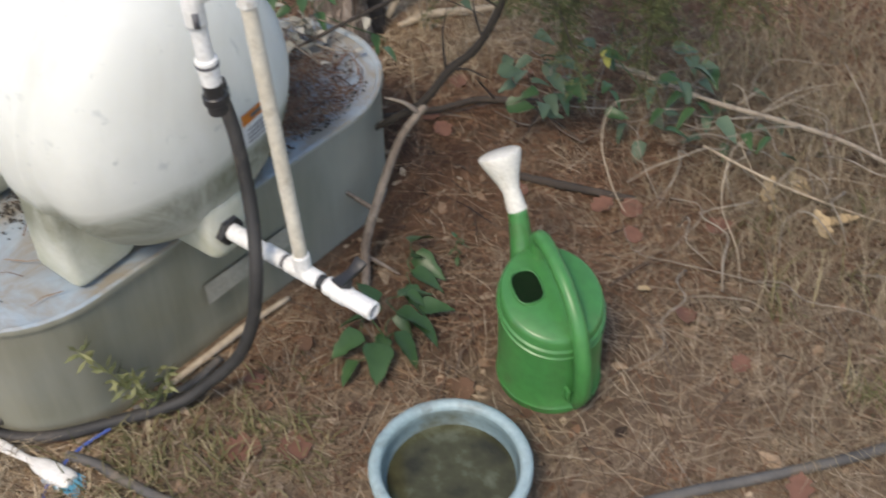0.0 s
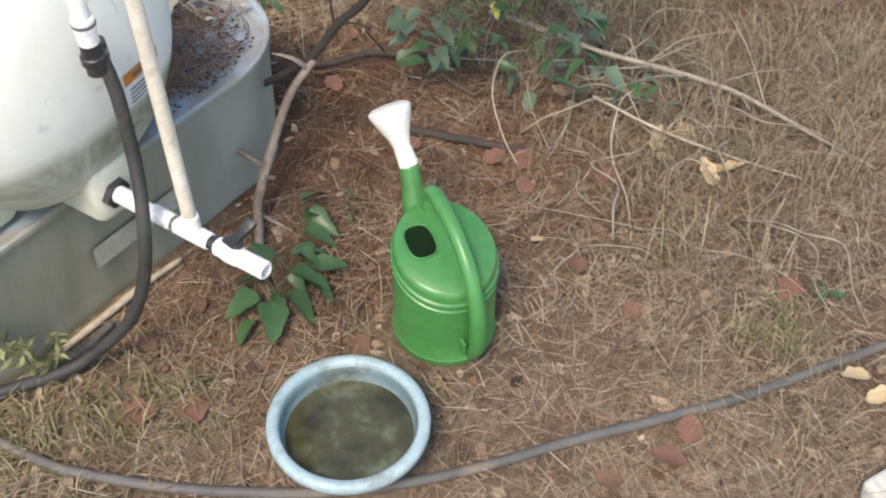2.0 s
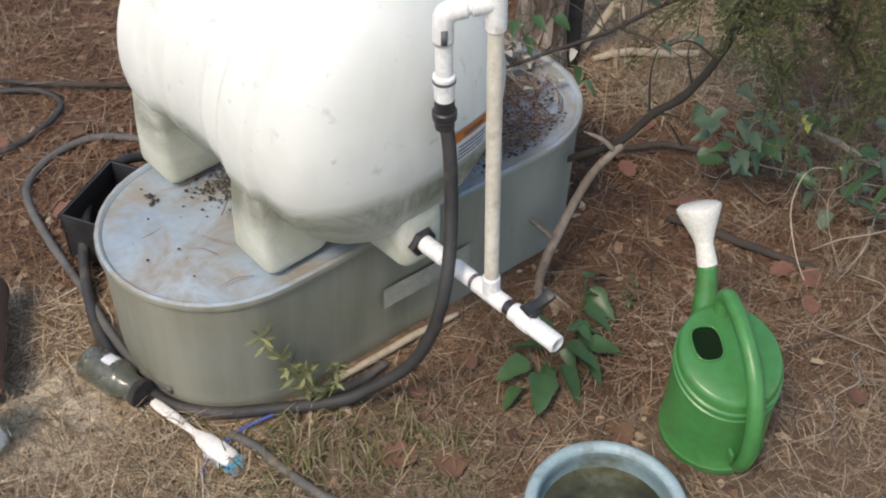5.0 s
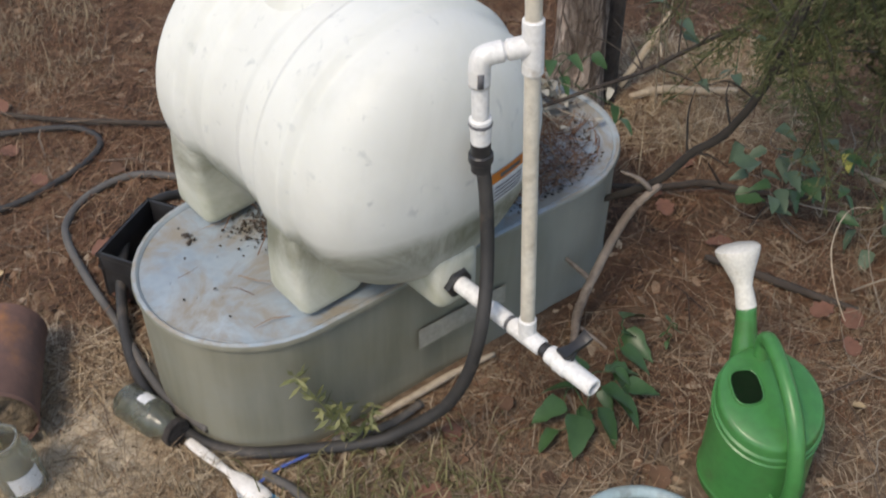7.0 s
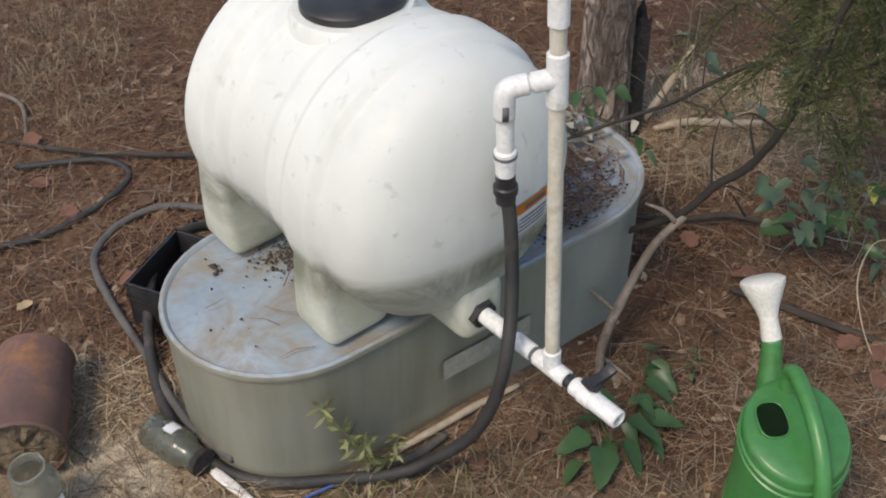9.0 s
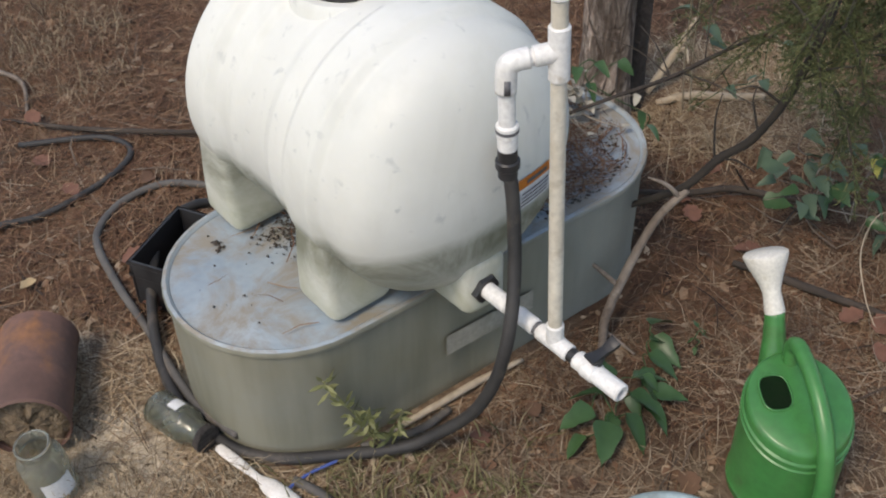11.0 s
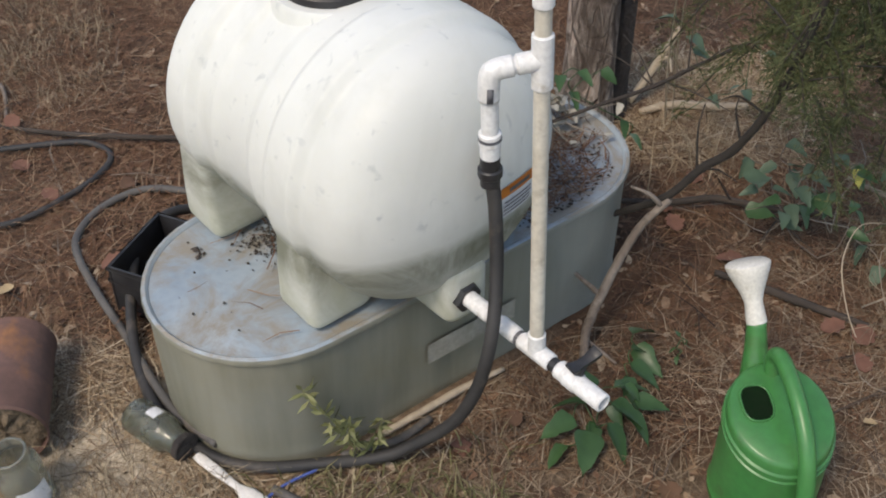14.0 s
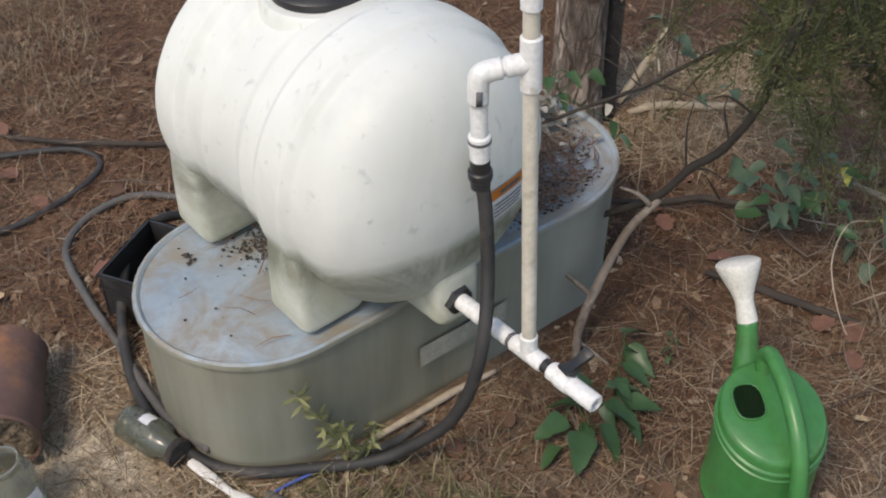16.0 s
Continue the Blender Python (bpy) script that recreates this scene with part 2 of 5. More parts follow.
def bark():
    k = Nodes("pine_bark")
    v = k.coords((1, 1, 0.30))
    warp = k.n("ShaderNodeTexNoise", Scale=18.0, Detail=4.0, Vector=v)
    vd = k.mix(0.05, v, warp.outputs["Color"], "ADD")
    n1 = k.noise(26.0, 7, 0.72, v, 0.6)
    n2 = k.noise(75.0, 5, 0.65, v, 0.3)
    plates = k.n("ShaderNodeTexVoronoi", Scale=27.0, Vector=vd)
    plates.feature = "DISTANCE_TO_EDGE"
    edge = k.grey(plates.outputs["Distance"], 0.0, 0.13, 0.30, 1.0)
    deep = k.times(edge, k.grey(n1, 0.36, 0.56, 0.15, 1.0))
    col = k.ramp(n2, [(0.3, (0.25, 0.19, 0.16)), (0.5, (0.42, 0.34, 0.29)), (0.72, (0.60, 0.52, 0.46))])
    col = k.mix(deep, (0.075, 0.055, 0.043), col)
    k.bump(k.mix(0.35, deep, n2), 1.0, 0.025)
    return k.done(col, 0.92, 0.0, 0.2)


M["bark"] = bark()


def leaf_material(name, a, b, rough=0.5):
    k = Nodes(name)
    o = k.n("ShaderNodeObjectInfo")
    g = k.n("ShaderNodeNewGeometry")
    col = k.mix(g.outputs["Random Per Island"], a, b)
    col = k.mix(k.grey(k.noise(30.0, 4), 0.35, 0.7, 0.0, 0.35), col, tuple(0.5 * x for x in a))
    col = k.mix(k.grey(o.outputs["Random"], 0.0, 1.0, 0.0, 0.25), col, tuple(0.65 * x for x in b))
    return k.done(col, rough, 0.0, 0.4)


M["leaf_green"] = leaf_material("broad_green_leaf", (0.026, 0.066, 0.024), (0.056, 0.118, 0.042), 0.40)
M["leaf_grey"] = leaf_material("greyish_green_leaf", (0.055, 0.095, 0.058), (0.095, 0.145, 0.09), 0.55)
M["leaf_yellow"] = leaf_material("yellowing_leaf", (0.42, 0.40, 0.08), (0.50, 0.48, 0.14))
M["leaf_red"] = leaf_material("dead_red_brown_leaf", (0.13, 0.058, 0.040), (0.22, 0.110, 0.075), 0.85)
M["leaf_tan"] = leaf_material("dry_tan_leaf", (0.42, 0.30, 0.16), (0.55, 0.42, 0.25), 0.75)
M["leaf_bleached"] = leaf_material("bleached_dead_leaf", (0.34, 0.31, 0.25), (0.50, 0.47, 0.39), 0.85)
M["leaf_brown"] = leaf_material("dead_brown_leaf", (0.10, 0.055, 0.035), (0.18, 0.10, 0.06), 0.8)
M["cedar"] = islands("cedar_sprays", [(0.0, (0.035, 0.048, 0.018)), (0.5, (0.070, 0.088, 0.032)), (1.0, (0.13, 0.135, 0.055))], 0.7)
M["needles_red"] = islands("red_pine_straw", [(0.0, (0.07, 0.036, 0.022)), (0.4, (0.16, 0.078, 0.044)), (0.8, (0.25, 0.14, 0.08)), (1.0, (0.38, 0.26, 0.16))])
M["needles_tan"] = islands("tan_pine_straw", [(0.0, (0.10, 0.068, 0.045)), (0.45, (0.21, 0.15, 0.10)), (0.8, (0.33, 0.25, 0.17)), (1.0, (0.50, 0.41, 0.30))])
# this pale gold also paints sunlight on the straw under the cedar
M["needles_gold"] = islands("golden_pine_straw", [(0.0, (0.16, 0.10, 0.06)), (0.45, (0.36, 0.25, 0.15)), (0.8, (0.52, 0.40, 0.26)), (1.0, (0.66, 0.55, 0.40))])
M["grass_dry"] = islands("dry_grass", [(0.0, (0.11, 0.08, 0.05)), (0.5, (0.24, 0.185, 0.12)), (1.0, (0.42, 0.345, 0.235))])
M["grass_green"] = islands("green_grass", [(0.0, (0.085, 0.09, 0.035)), (0.45, (0.15, 0.145, 0.06)), (0.8, (0.26, 0.22, 0.12)), (1.0, (0.38, 0.32, 0.20))])
M["weed"] = islands("yellow_green_weed", [(0.0, (0.085, 0.10, 0.04)), (0.5, (0.155, 0.17, 0.07)), (1.0, (0.27, 0.27, 0.13))], 0.6)
M["flakes"] = islands("leaf_flakes", [(0.0, (0.035, 0.022, 0.015)), (0.3, (0.11, 0.06, 0.038)), (0.55, (0.20, 0.115, 0.072)), (0.8, (0.32, 0.22, 0.145)), (1.0, (0.45, 0.36, 0.26))], 0.85)
M["twigs"] = islands("small_twigs", [(0.0, (0.04, 0.03, 0.024)), (0.5, (0.12, 0.09, 0.07)), (1.0, (0.27, 0.22, 0.17))], 0.9)
# branch brown darkened further: the cedar's shade is put into the limb's colour
M["wood_shade"] = mottled("shade_darkened_limb", (0.016, 0.013, 0.010), (0.036, 0.029, 0.023), 16, 0.92, fine=80, bump=0.8, dist=0.004)


# ---- mesh helpers ----
def from_lists(name, verts, faces, material, parent=None, label="", smooth=True):
    me = bpy.data.meshes.new(name)
    me.from_pydata([tuple(v) for v in verts], [], faces)
    me.materials.append(material)
    if smooth:
        me.polygons.foreach_set("use_smooth", [True] * len(me.polygons))
    me.update()
    ob = new(name, me)
    if parent:
        ob.parent = parent
    if label:
        ob["label"] = label
    return ob


def part(name, bm, material, parent, label="", smooth=True):
    me = bpy.data.meshes.new(name)
    bmesh.ops.recalc_face_normals(bm, faces=bm.faces)
    for e in bm.edges:
        if len(e.link_faces) == 2 and e.calc_face_angle(0.0) > 0.75:
            e.smooth = False
    bm.to_mesh(me)
    bm.free()
    me.materials.append(material)
    if smooth:
        me.polygons.foreach_set("use_smooth", [True] * len(me.polygons))
    ob = new(name, me)
    if parent:
        ob.parent = parent
    if label:
        ob["label"] = label
    return ob


def thing(name, label, category, m=None, group="", kind=""):
    ob = new(name)
    ob.empty_display_size = 0.05
    if m:
        ob.matrix_world = m
    return tagged(ob, label, category, group, kind)


def smooth_path(pts, steps=8):
    """Catmull-Rom curve through the points."""
    p = [Vector(q) for q in pts]
    p = [2 * p[0] - p[1]] + p + [2 * p[-1] - p[-2]]
    out = []
    for i in range(1, len(p) - 2):
        a, b, c, d = p[i - 1], p[i], p[i + 1], p[i + 2]
        for s in range(steps):
            t = s / steps
            out.append(0.5 * (2 * b + (c - a) * t + (2 * a - 5 * b + 4 * c - d) * t * t + (3 * b - a - 3 * c + d) * t ** 3))
    out.append(p[-2])
    return out


def tube_lists(path, radii, seg=10, caps=True, wobble=0.0, rng=None):
    """Vertices and faces of a round tube along a path."""
    n = len(path)
    if not hasattr(radii, "__len__"):
        radii = [radii] * n
    verts, faces = [], []
    ref = Vector((0.13, 0.21, 0.97))
    for i, p in enumerate(path):
        t = (path[min(i + 1, n - 1)] - path[max(i - 1, 0)]).normalized()
        if abs(t.dot(ref)) > 0.97:
            ref = Vector((0.9, 0.3, 0.1))
        u = (ref - t * ref.dot(t)).normalized()
        ref = u
        v = t.cross(u)
        for s in range(seg):
            a = 2 * math.pi * s / seg
            r = radii[i] * (1 + (rng.uniform(-wobble, wobble) if rng else 0))
            verts.append(p + (u * math.cos(a) + v * math.sin(a)) * r)
    for i in range(n - 1):
        for s in range(seg):
            b = (s + 1) % seg
            faces.append((i * seg + s, i * seg + b, (i + 1) * seg + b, (i + 1) * seg + s))
    if caps:
        faces.append(tuple(range(seg - 1, -1, -1)))
        faces.append(tuple((n - 1) * seg + s for s in range(seg)))
    return verts, faces


def tube(name, pts, r, material, parent=None, label="", seg=12, steps=8, wobble=0.0, rng=None, straight=False):
    path = [Vector(q) for q in pts] if straight else smooth_path(pts, steps)
    if hasattr(r, "__len__"):
        m = len(path) - 1
        rr = []
        for i in range(len(path)):
            x = i / m * (len(r) - 1)
            k = min(int(x), len(r) - 2)
            rr.append(r[k] + (r[k + 1] - r[k]) * (x - k))
        r = rr
    v, f = tube_lists(path, r, seg, True, wobble, rng)
    return from_lists(name, v, f, material, parent, label)


def lathe_bm(profile, seg=48, sy=1.0, close=False):
    """A bmesh turned round z from (radius, height) pairs; sy squashes it in y."""
    bm = bmesh.new()
    rings = []
    for r, z in profile:
        if r < 1e-6:
            rings.append([bm.verts.new((0, 0, z))])
        else:
            rings.append([bm.verts.new((r * math.cos(2 * math.pi * s / seg), sy * r * math.sin(2 * math.pi * s / seg), z)) for s in range(seg)])
    pairs = list(zip(rings, rings[1:] + (rings[:1] if close else [])))
    if not close:
        pairs = list(zip(rings, rings[1:]))
    for a, b in pairs:
        if len(a) == 1 and len(b) == 1:
            continue
        for s in range(seg):
            t = (s + 1) % seg
            if len(a) == 1:
                bm.faces.new((a[0], b[s], b[t]))
            elif len(b) == 1:
                bm.faces.new((a[s], a[t], b[0]))
            else:
                bm.faces.new((a[s], a[t], b[t], b[s]))
    return bm


def lathe(name, profile, material, parent=None, label="", seg=48, sy=1.0, m=None, close=False):
    bm = lathe_bm(profile, seg, sy, close)
    if m:
        bmesh.ops.transform(bm, matrix=m, verts=bm.verts)
    return part(name, bm, material, parent, label)


def along(a, b):
    """A pose at a whose z axis runs to b."""
    a, b = Vector(a), Vector(b)
    return Matrix.Translation(a) @ (b - a).to_track_quat("Z", "Y").to_matrix().to_4x4()


def sleeve(name, a, b, r, material, parent, label="", seg=20, bevel=0.0025, bore=0.0):
    """A short round fitting from a to b with rounded rims and, if asked, an open bore."""
    h = (Vector(b) - Vector(a)).length
    e = min(bevel, r * 0.4)
    prof = [(r - e, 0), (r, e), (r, h - e), (r - e, h)]
    prof = [(bore, 0.0)] + prof + ([(bore, h), (bore, h - 0.04), (0, h - 0.04)] if bore else [(0, h)])
    if not bore:
        prof[0] = (0, 0)
    return lathe(name, prof, material, parent, label, seg, m=along(a, b))


def box_bm(x, y, z, bevel=0.0, seg=2):
    bm = bmesh.new()
    bmesh.ops.create_cube(bm, size=1)
    bmesh.ops.scale(bm, vec=(x, y, z), verts=bm.verts)
    if bevel:
        bmesh.ops.bevel(bm, geom=list(bm.edges), offset=bevel, segments=seg, affect="EDGES", profile=0.5)
    return bm


# ---- ground ----
def relief(x, y):
    near = 0.010 * noise.noise((x * 2.3, y * 2.3, 0.0)) + 0.005 * noise.noise((x * 8, y * 8, 3.0))
    far = max(0.0, math.hypot(x, y - 1.5) - 2.2)
    return near + 0.05 * min(far, 1.5) * noise.noise((x * 0.8, y * 0.8, 7.0)) - 0.006


def build_ground():
    xs = [-400, -120, -40, -15, -8] + [-5 + 0.07 * i for i in range(143)] + [8, 15, 40, 120, 400]
    ys = [-400, -120, -40, -15, -6, -3] + [-1.5 + 0.07 * i for i in range(123)] + [10, 15, 40, 120, 400]
    verts = [(x, y, relief(x, y) if abs(x) < 20 and abs(y) < 20 else 0) for y in ys for x in xs]
    w = len(xs)
    faces = [(j * w + i, j * w + i + 1, (j + 1) * w + i + 1, (j + 1) * w + i) for j in range(len(ys) - 1) for i in range(w - 1)]
    tagged(from_lists("ground", verts, faces, M["ground"]), "brown forest floor of sandy soil and pine straw", "ground", kind="structure")


build_ground()


# ---- upturned stock tank ----
STK = dict(x=-0.0425, y=1.670, turn=36.1, length=0.674, r=0.240, h=0.316)


def stadium(r, length, seg=20):
    out = []
    for s in range(seg + 1):
        a = -math.pi / 2 + math.pi * s / seg
        out.append((length / 2 + r * math.cos(a), r * math.sin(a)))
    for s in range(seg + 1):
        a = math.pi / 2 + math.pi * s / seg
        out.append((-length / 2 + r * math.cos(a), r * math.sin(a)))
    return out


def stadium_rings(rings, length, cap_top=True, seg=20):
    """A bmesh lofted through (radius, z) rings of an oval with straight sides."""
    bm = bmesh.new()
    made = []
    for r, z in rings:
        made.append([bm.verts.new((x, y, z)) for x, y in stadium(r, length, seg)])
    n = len(made[0])
    for a, b in zip(made, made[1:]):
        for s in range(n):
            bm.faces.new((a[s], a[(s + 1) % n], b[(s + 1) % n], b[s]))
    if cap_top:
        bm.faces.new(made[-1])
    return bm


def build_stock_tank():
    ob = thing("stock_tank", "weathered galvanised steel oval stock tank turned upside down", "stock tank",
               pose(STK["x"], STK["y"], 0, 0, 0, STK["turn"]))
    r, h, L = STK["r"], STK["h"], STK["length"]
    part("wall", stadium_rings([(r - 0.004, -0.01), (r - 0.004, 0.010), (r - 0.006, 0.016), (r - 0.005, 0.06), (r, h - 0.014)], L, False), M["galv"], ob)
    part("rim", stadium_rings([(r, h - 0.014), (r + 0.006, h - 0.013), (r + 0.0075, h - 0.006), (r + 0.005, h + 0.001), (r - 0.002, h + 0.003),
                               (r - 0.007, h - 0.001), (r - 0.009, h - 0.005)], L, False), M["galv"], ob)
    bm = bmesh.new()
    n = 20
    rings = []
    for k in range(9):
        f = 1 - k / 8.5
        dip = -0.005 - 0.006 * math.sin(math.pi * k / 8.5)
        rings.append([bm.verts.new((x * f, y * f, h + dip + 0.002 * noise.noise((x * 5 * f, y * 5 * f, 1)))) for x, y in stadium(r - 0.009, L, n)])
    m = len(rings[0])
    for a, b in zip(rings, rings[1:]):
        for s in range(m):
            bm.faces.new((a[s], a[(s + 1) % m], b[(s + 1) % m], b[s]))
    bm.faces.new(rings[-1])
    part("top_panel", bm, M["galv"], ob, "blue-grey sheet top with dirt and stains")
    # faded sticker on the wall
    y = -(r + 0.0065)
    from_lists("sticker", [(x, y, z) for x, z in ((-0.112, 0.112), (0.122, 0.112), (0.122, 0.166), (-0.112, 0.168))], [(0, 1, 2, 3)], M["tape"], ob, "faded pale sticker", False)
    return ob


build_stock_tank()

# ---- white leg tank ----
AX = Vector((0.620, -0.785, 0)).normalized()
TANK_TURN = math.degrees(math.atan2(AX.y, AX.x))
TANK_O = Vector((0.098, 1.348, 0.316))
TR, TZ = 0.309, 0.322


def tank_radius(s):
    """Radius of the lying tank at a place along its axis; 0 is the outlet end."""
    lo, hi, a, p = -0.895, 0.018, 0.195, 2.6
    r = TR
    for e in (hi - s, s - lo):
        if e < a:
            q = max(0.0, 1 - (1 - max(e, 0) / a) ** p)
            r = min(r, TR * q ** (1 / 2.1))
    def band(c, w, h):
        d = abs(s - c)
        return h * max(0.0, min(1.0, (w / 2 + 0.013 - d) / 0.026))
    return r + band(-0.262, 0.12, 0.018) + band(-0.705, 0.12, 0.018) + band(-0.482, 0.14, -0.008)


def tank_point(s, ang, off=0.0):
    r = tank_radius(s) + off
    return Vector((s, r * math.sin(ang), TZ + r * math.cos(ang)))


def build_tank():
    ob = thing("water_tank", "white polyethylene horizontal leg tank with algae stains, on the stock tank", "water tank",
               Matrix.Translation(TANK_O) @ pose(0, 0, 0, 0, 0, TANK_TURN) @ Matrix.Diagonal((0.785, 0.88, 0.88, 1)))
    bm = bmesh.new()
    ends = [0.0004, 0.002, 0.006, 0.012, 0.022, 0.035, 0.05, 0.07, 0.09, 0.115, 0.14]
    st = [-0.895 + e for e in ends] + [-0.750 + 0.006 * i for i in range(103)] + [0.018 - e for e in reversed(ends)]
    seg = 72
    rings = [[bm.verts.new(tank_point(s, 2 * math.pi * k / seg)) for k in range(seg)] for s in st]
    for a, b in zip(rings, rings[1:]):
        for k in range(seg):
            bm.faces.new((a[k], a[(k + 1) % seg], b[(k + 1) % seg], b[k]))
    bm.faces.new(rings[0]); bm.faces.new(rings[-1])
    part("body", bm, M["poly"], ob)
    # moulded legs
    for s in (-0.262, -0.705):
        for side in (-1, 1):
            bm = bmesh.new()
            lo = [(0.296, 0.345), (0.312, 0.25), (0.313, 0.12), (0.308, 0.0), (0.150, 0.0), (0.12, 0.045), (0.10, 0.12), (0.15, 0.345)]
            ws = [0.040, 0.056, 0.072, 0.086, 0.086, 0.075, 0.065, 0.04]
            a = [bm.verts.new((s - w, side * y, z)) for (y, z), w in zip(lo, ws)]
            b = [bm.verts.new((s + w, side * y, z)) for (y, z), w in zip(lo, ws)]
            n = len(lo)
            for i in range(n):
                bm.faces.new((a[i], a[(i + 1) % n], b[(i + 1) % n], b[i]))
            bm.faces.new(a); bm.faces.new(list(reversed(b)))
            bmesh.ops.recalc_face_normals(bm, faces=bm.faces)
            bmesh.ops.bevel(bm, geom=list(bm.edges), offset=0.028, segments=4, affect="EDGES", profile=0.5)
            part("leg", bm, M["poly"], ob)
    # moulded outlet pad, square and rounded, flaring into the belly
    bm = box_bm(0.20, 0.115, 0.135)
    for v in bm.verts:
        if v.co.x < 0:
            v.co.y *= 1.35
        v.co.z -= 0.020 if v.co.z < 0 and v.co.x > 0 else 0
    bmesh.ops.bevel(bm, geom=list(bm.edges), offset=0.030, segments=5, affect="EDGES", profile=0.5)
    bmesh.ops.translate(bm, vec=(-0.108, 0, 0.062), verts=bm.verts)
    part("outlet_boss", bm, M["poly"], ob)
    # manhole collar and lid
    lathe("manhole_collar", [(0.146, 0.255), (0.142, 0.290), (0.134, 0.300), (0.112, 0.302)], M["poly"], ob, m=Matrix.Translation((-0.500, 0, TZ)))
    lathe("manhole_lid", [(0.114, 0.300), (0.118, 0.303), (0.118, 0.318), (0.112, 0.324), (0.07, 0.328), (0, 0.329)], M["black_plastic"], ob, "black screw lid", m=Matrix.Translation((-0.500, 0, TZ)))
    # warning label: orange strip over white
    def patch(name, a0, a1, r0, r1, mat, label, off):
        verts, faces = [], []
        nu, nv = 8, 4
        for i in range(nu + 1):
            for j in range(nv + 1):
                y = a0 + (a1 - a0) * i / nu
                z = r0 + (r1 - r0) * j / nv
                rr = math.hypot(y, z - TZ)
                s0, s1 = -0.25, 0.0179
                for _ in range(30):
                    sm = (s0 + s1) / 2
                    if tank_radius(sm) - (0.011 if abs(sm + 0.262) < 0.075 else 0) > rr:
                        s0 = sm
                    else:
                        s1 = sm
                verts.append((s0 + off, y, z))
        for i in range(nu):
            for j in range(nv):
                q = i * (nv + 1) + j
                faces.append((q, q + nv + 1, q + nv + 2, q + 1))
        return from_lists(name, verts, faces, mat, ob, label)
    patch("warning_label", 0.060, 0.172, 0.238, 0.326, M["label_white"], "white label with an orange header", 0.002)
    patch("label_header", 0.060, 0.172, 0.298, 0.326, M["label_orange"], "orange header strip", 0.0035)
    for zz in (0.249, 0.260, 0.271, 0.282):
        patch("text_bar", 0.072, 0.160, zz - 0.0022, zz + 0.0022, M["ink"], "", 0.0035)
    patch("text_bar", 0.085, 0.150, 0.307, 0.317, M["ink"], "", 0.005)
    return ob


build_tank()


# ---- pipework ----
def build_pipes():
    ob = thing("pipe_assembly", "white PVC pipework with a ball valve fixed to the tank outlet", "pipework")
    b = Vector((0.078, 1.360, 0.360))
    e = Vector((0.3175, 1.0712, 0.360))
    u = (e - b).normalized()
    L = (e - b).length
    at = lambda s: b + u * s
    # bulkhead nut and flange
    sleeve("bulkhead_flange", at(-0.016), at(0.002), 0.034, M["black_plastic"], ob, "black bulkhead flange")
    bm = lathe_bm([(0.0, 0.0), (0.030, 0.0), (0.032, 0.003), (0.032, 0.019), (0.029, 0.024), (0, 0.024)], 6)
    bmesh.ops.transform(bm, matrix=along(at(0.000), at(0.1)), verts=bm.verts)
    part("bulkhead_nut", bm, M["black_plastic"], ob, "black hexagonal nut", False)
    sleeve("threaded_adapter", at(0.020), at(0.085), 0.0172, M["pvc"], ob)
    sleeve("pipe", at(0.080), at(0.190), 0.0133, M["pvc"], ob)
    sleeve("collar", at(0.108), at(0.158), 0.0166, M["pvc"], ob)
    sleeve("ink_band", at(0.158), at(0.166), 0.0138, M["ink"], ob, "grey ink band", bevel=0.0003)
    t = L * 0.552
    sleeve("tee", at(t - 0.040), at(t + 0.040), 0.0170, M["pvc"], ob)
    sleeve("ink_band", at(t + 0.040), at(t + 0.056), 0.0138, M["black_plastic"], ob, "black ink band", bevel=0.0003)
    sleeve("pipe", at(t + 0.036), at(t + 0.08), 0.0133, M["pvc"], ob)
    sleeve("valve_body", at(t + 0.056), at(L), 0.0178, M["pvc"], ob, bore=0.0125)
    sleeve("valve_collar", at(t + 0.078), at(t + 0.108), 0.0198, M["pvc"], ob)
    c = at(t + 0.098)
    # valve handle: stem and winged lever
    sleeve("valve_stem", c, c + Vector((0.010, 0.008, 0.032)), 0.0105, M["black_plastic"], ob, "black valve stem")
    lever = part("valve_handle", winged_lever(c + Vector((0.014, 0.012, 0.035))), M["black_plastic"], ob, "black lever handle")
    # standpipe
    foot = at(t)
    top = Vector((0.190, 1.213, 0.975))
    up = (top - foot).normalized()
    sleeve("tee_branch", foot, foot + up * 0.046, 0.0166, M["pvc"], ob)
    sleeve("standpipe", foot + up * 0.03, top - up * 0.03, 0.0132, M["pvc_old"], ob, "aged cream standpipe")
    sleeve("tee", top - up * 0.050, top + up * 0.044, 0.0174, M["pvc"], ob)
    sleeve("pipe", top + up * 0.04, top + up * 0.115, 0.0132, M["pvc_old"], ob)
    sleeve("coupling", top + up * 0.088, top + up * 0.150, 0.0168, M["pvc"], ob)
    sleeve("pipe", top + up * 0.13, top + up * 0.62, 0.0132, M["pvc_old"], ob)
    arm = Vector((0.1105, 1.205, 0.962))
    a = (arm - top).normalized()
    sleeve("tee_branch", top, top + a * 0.040, 0.0168, M["pvc"], ob)
    sleeve("pipe", top + a * 0.03, arm, 0.0132, M["pvc"], ob)
    tube("elbow", [arm - a * 0.036, arm - a * 0.018, arm + Vector((0, 0, -0.004)) - a * 0.003, arm + Vector((0, 0, -0.020)), arm + Vector((0, 0, -0.052))], 0.0172, M["pvc"], ob, "", 20, 6)
    z0 = arm
    dn = Vector((0.03, 0.02, -1)).normalized()
    sleeve("pipe", z0 + dn * 0.03, z0 + dn * 0.150, 0.0140, M["pvc"], ob)
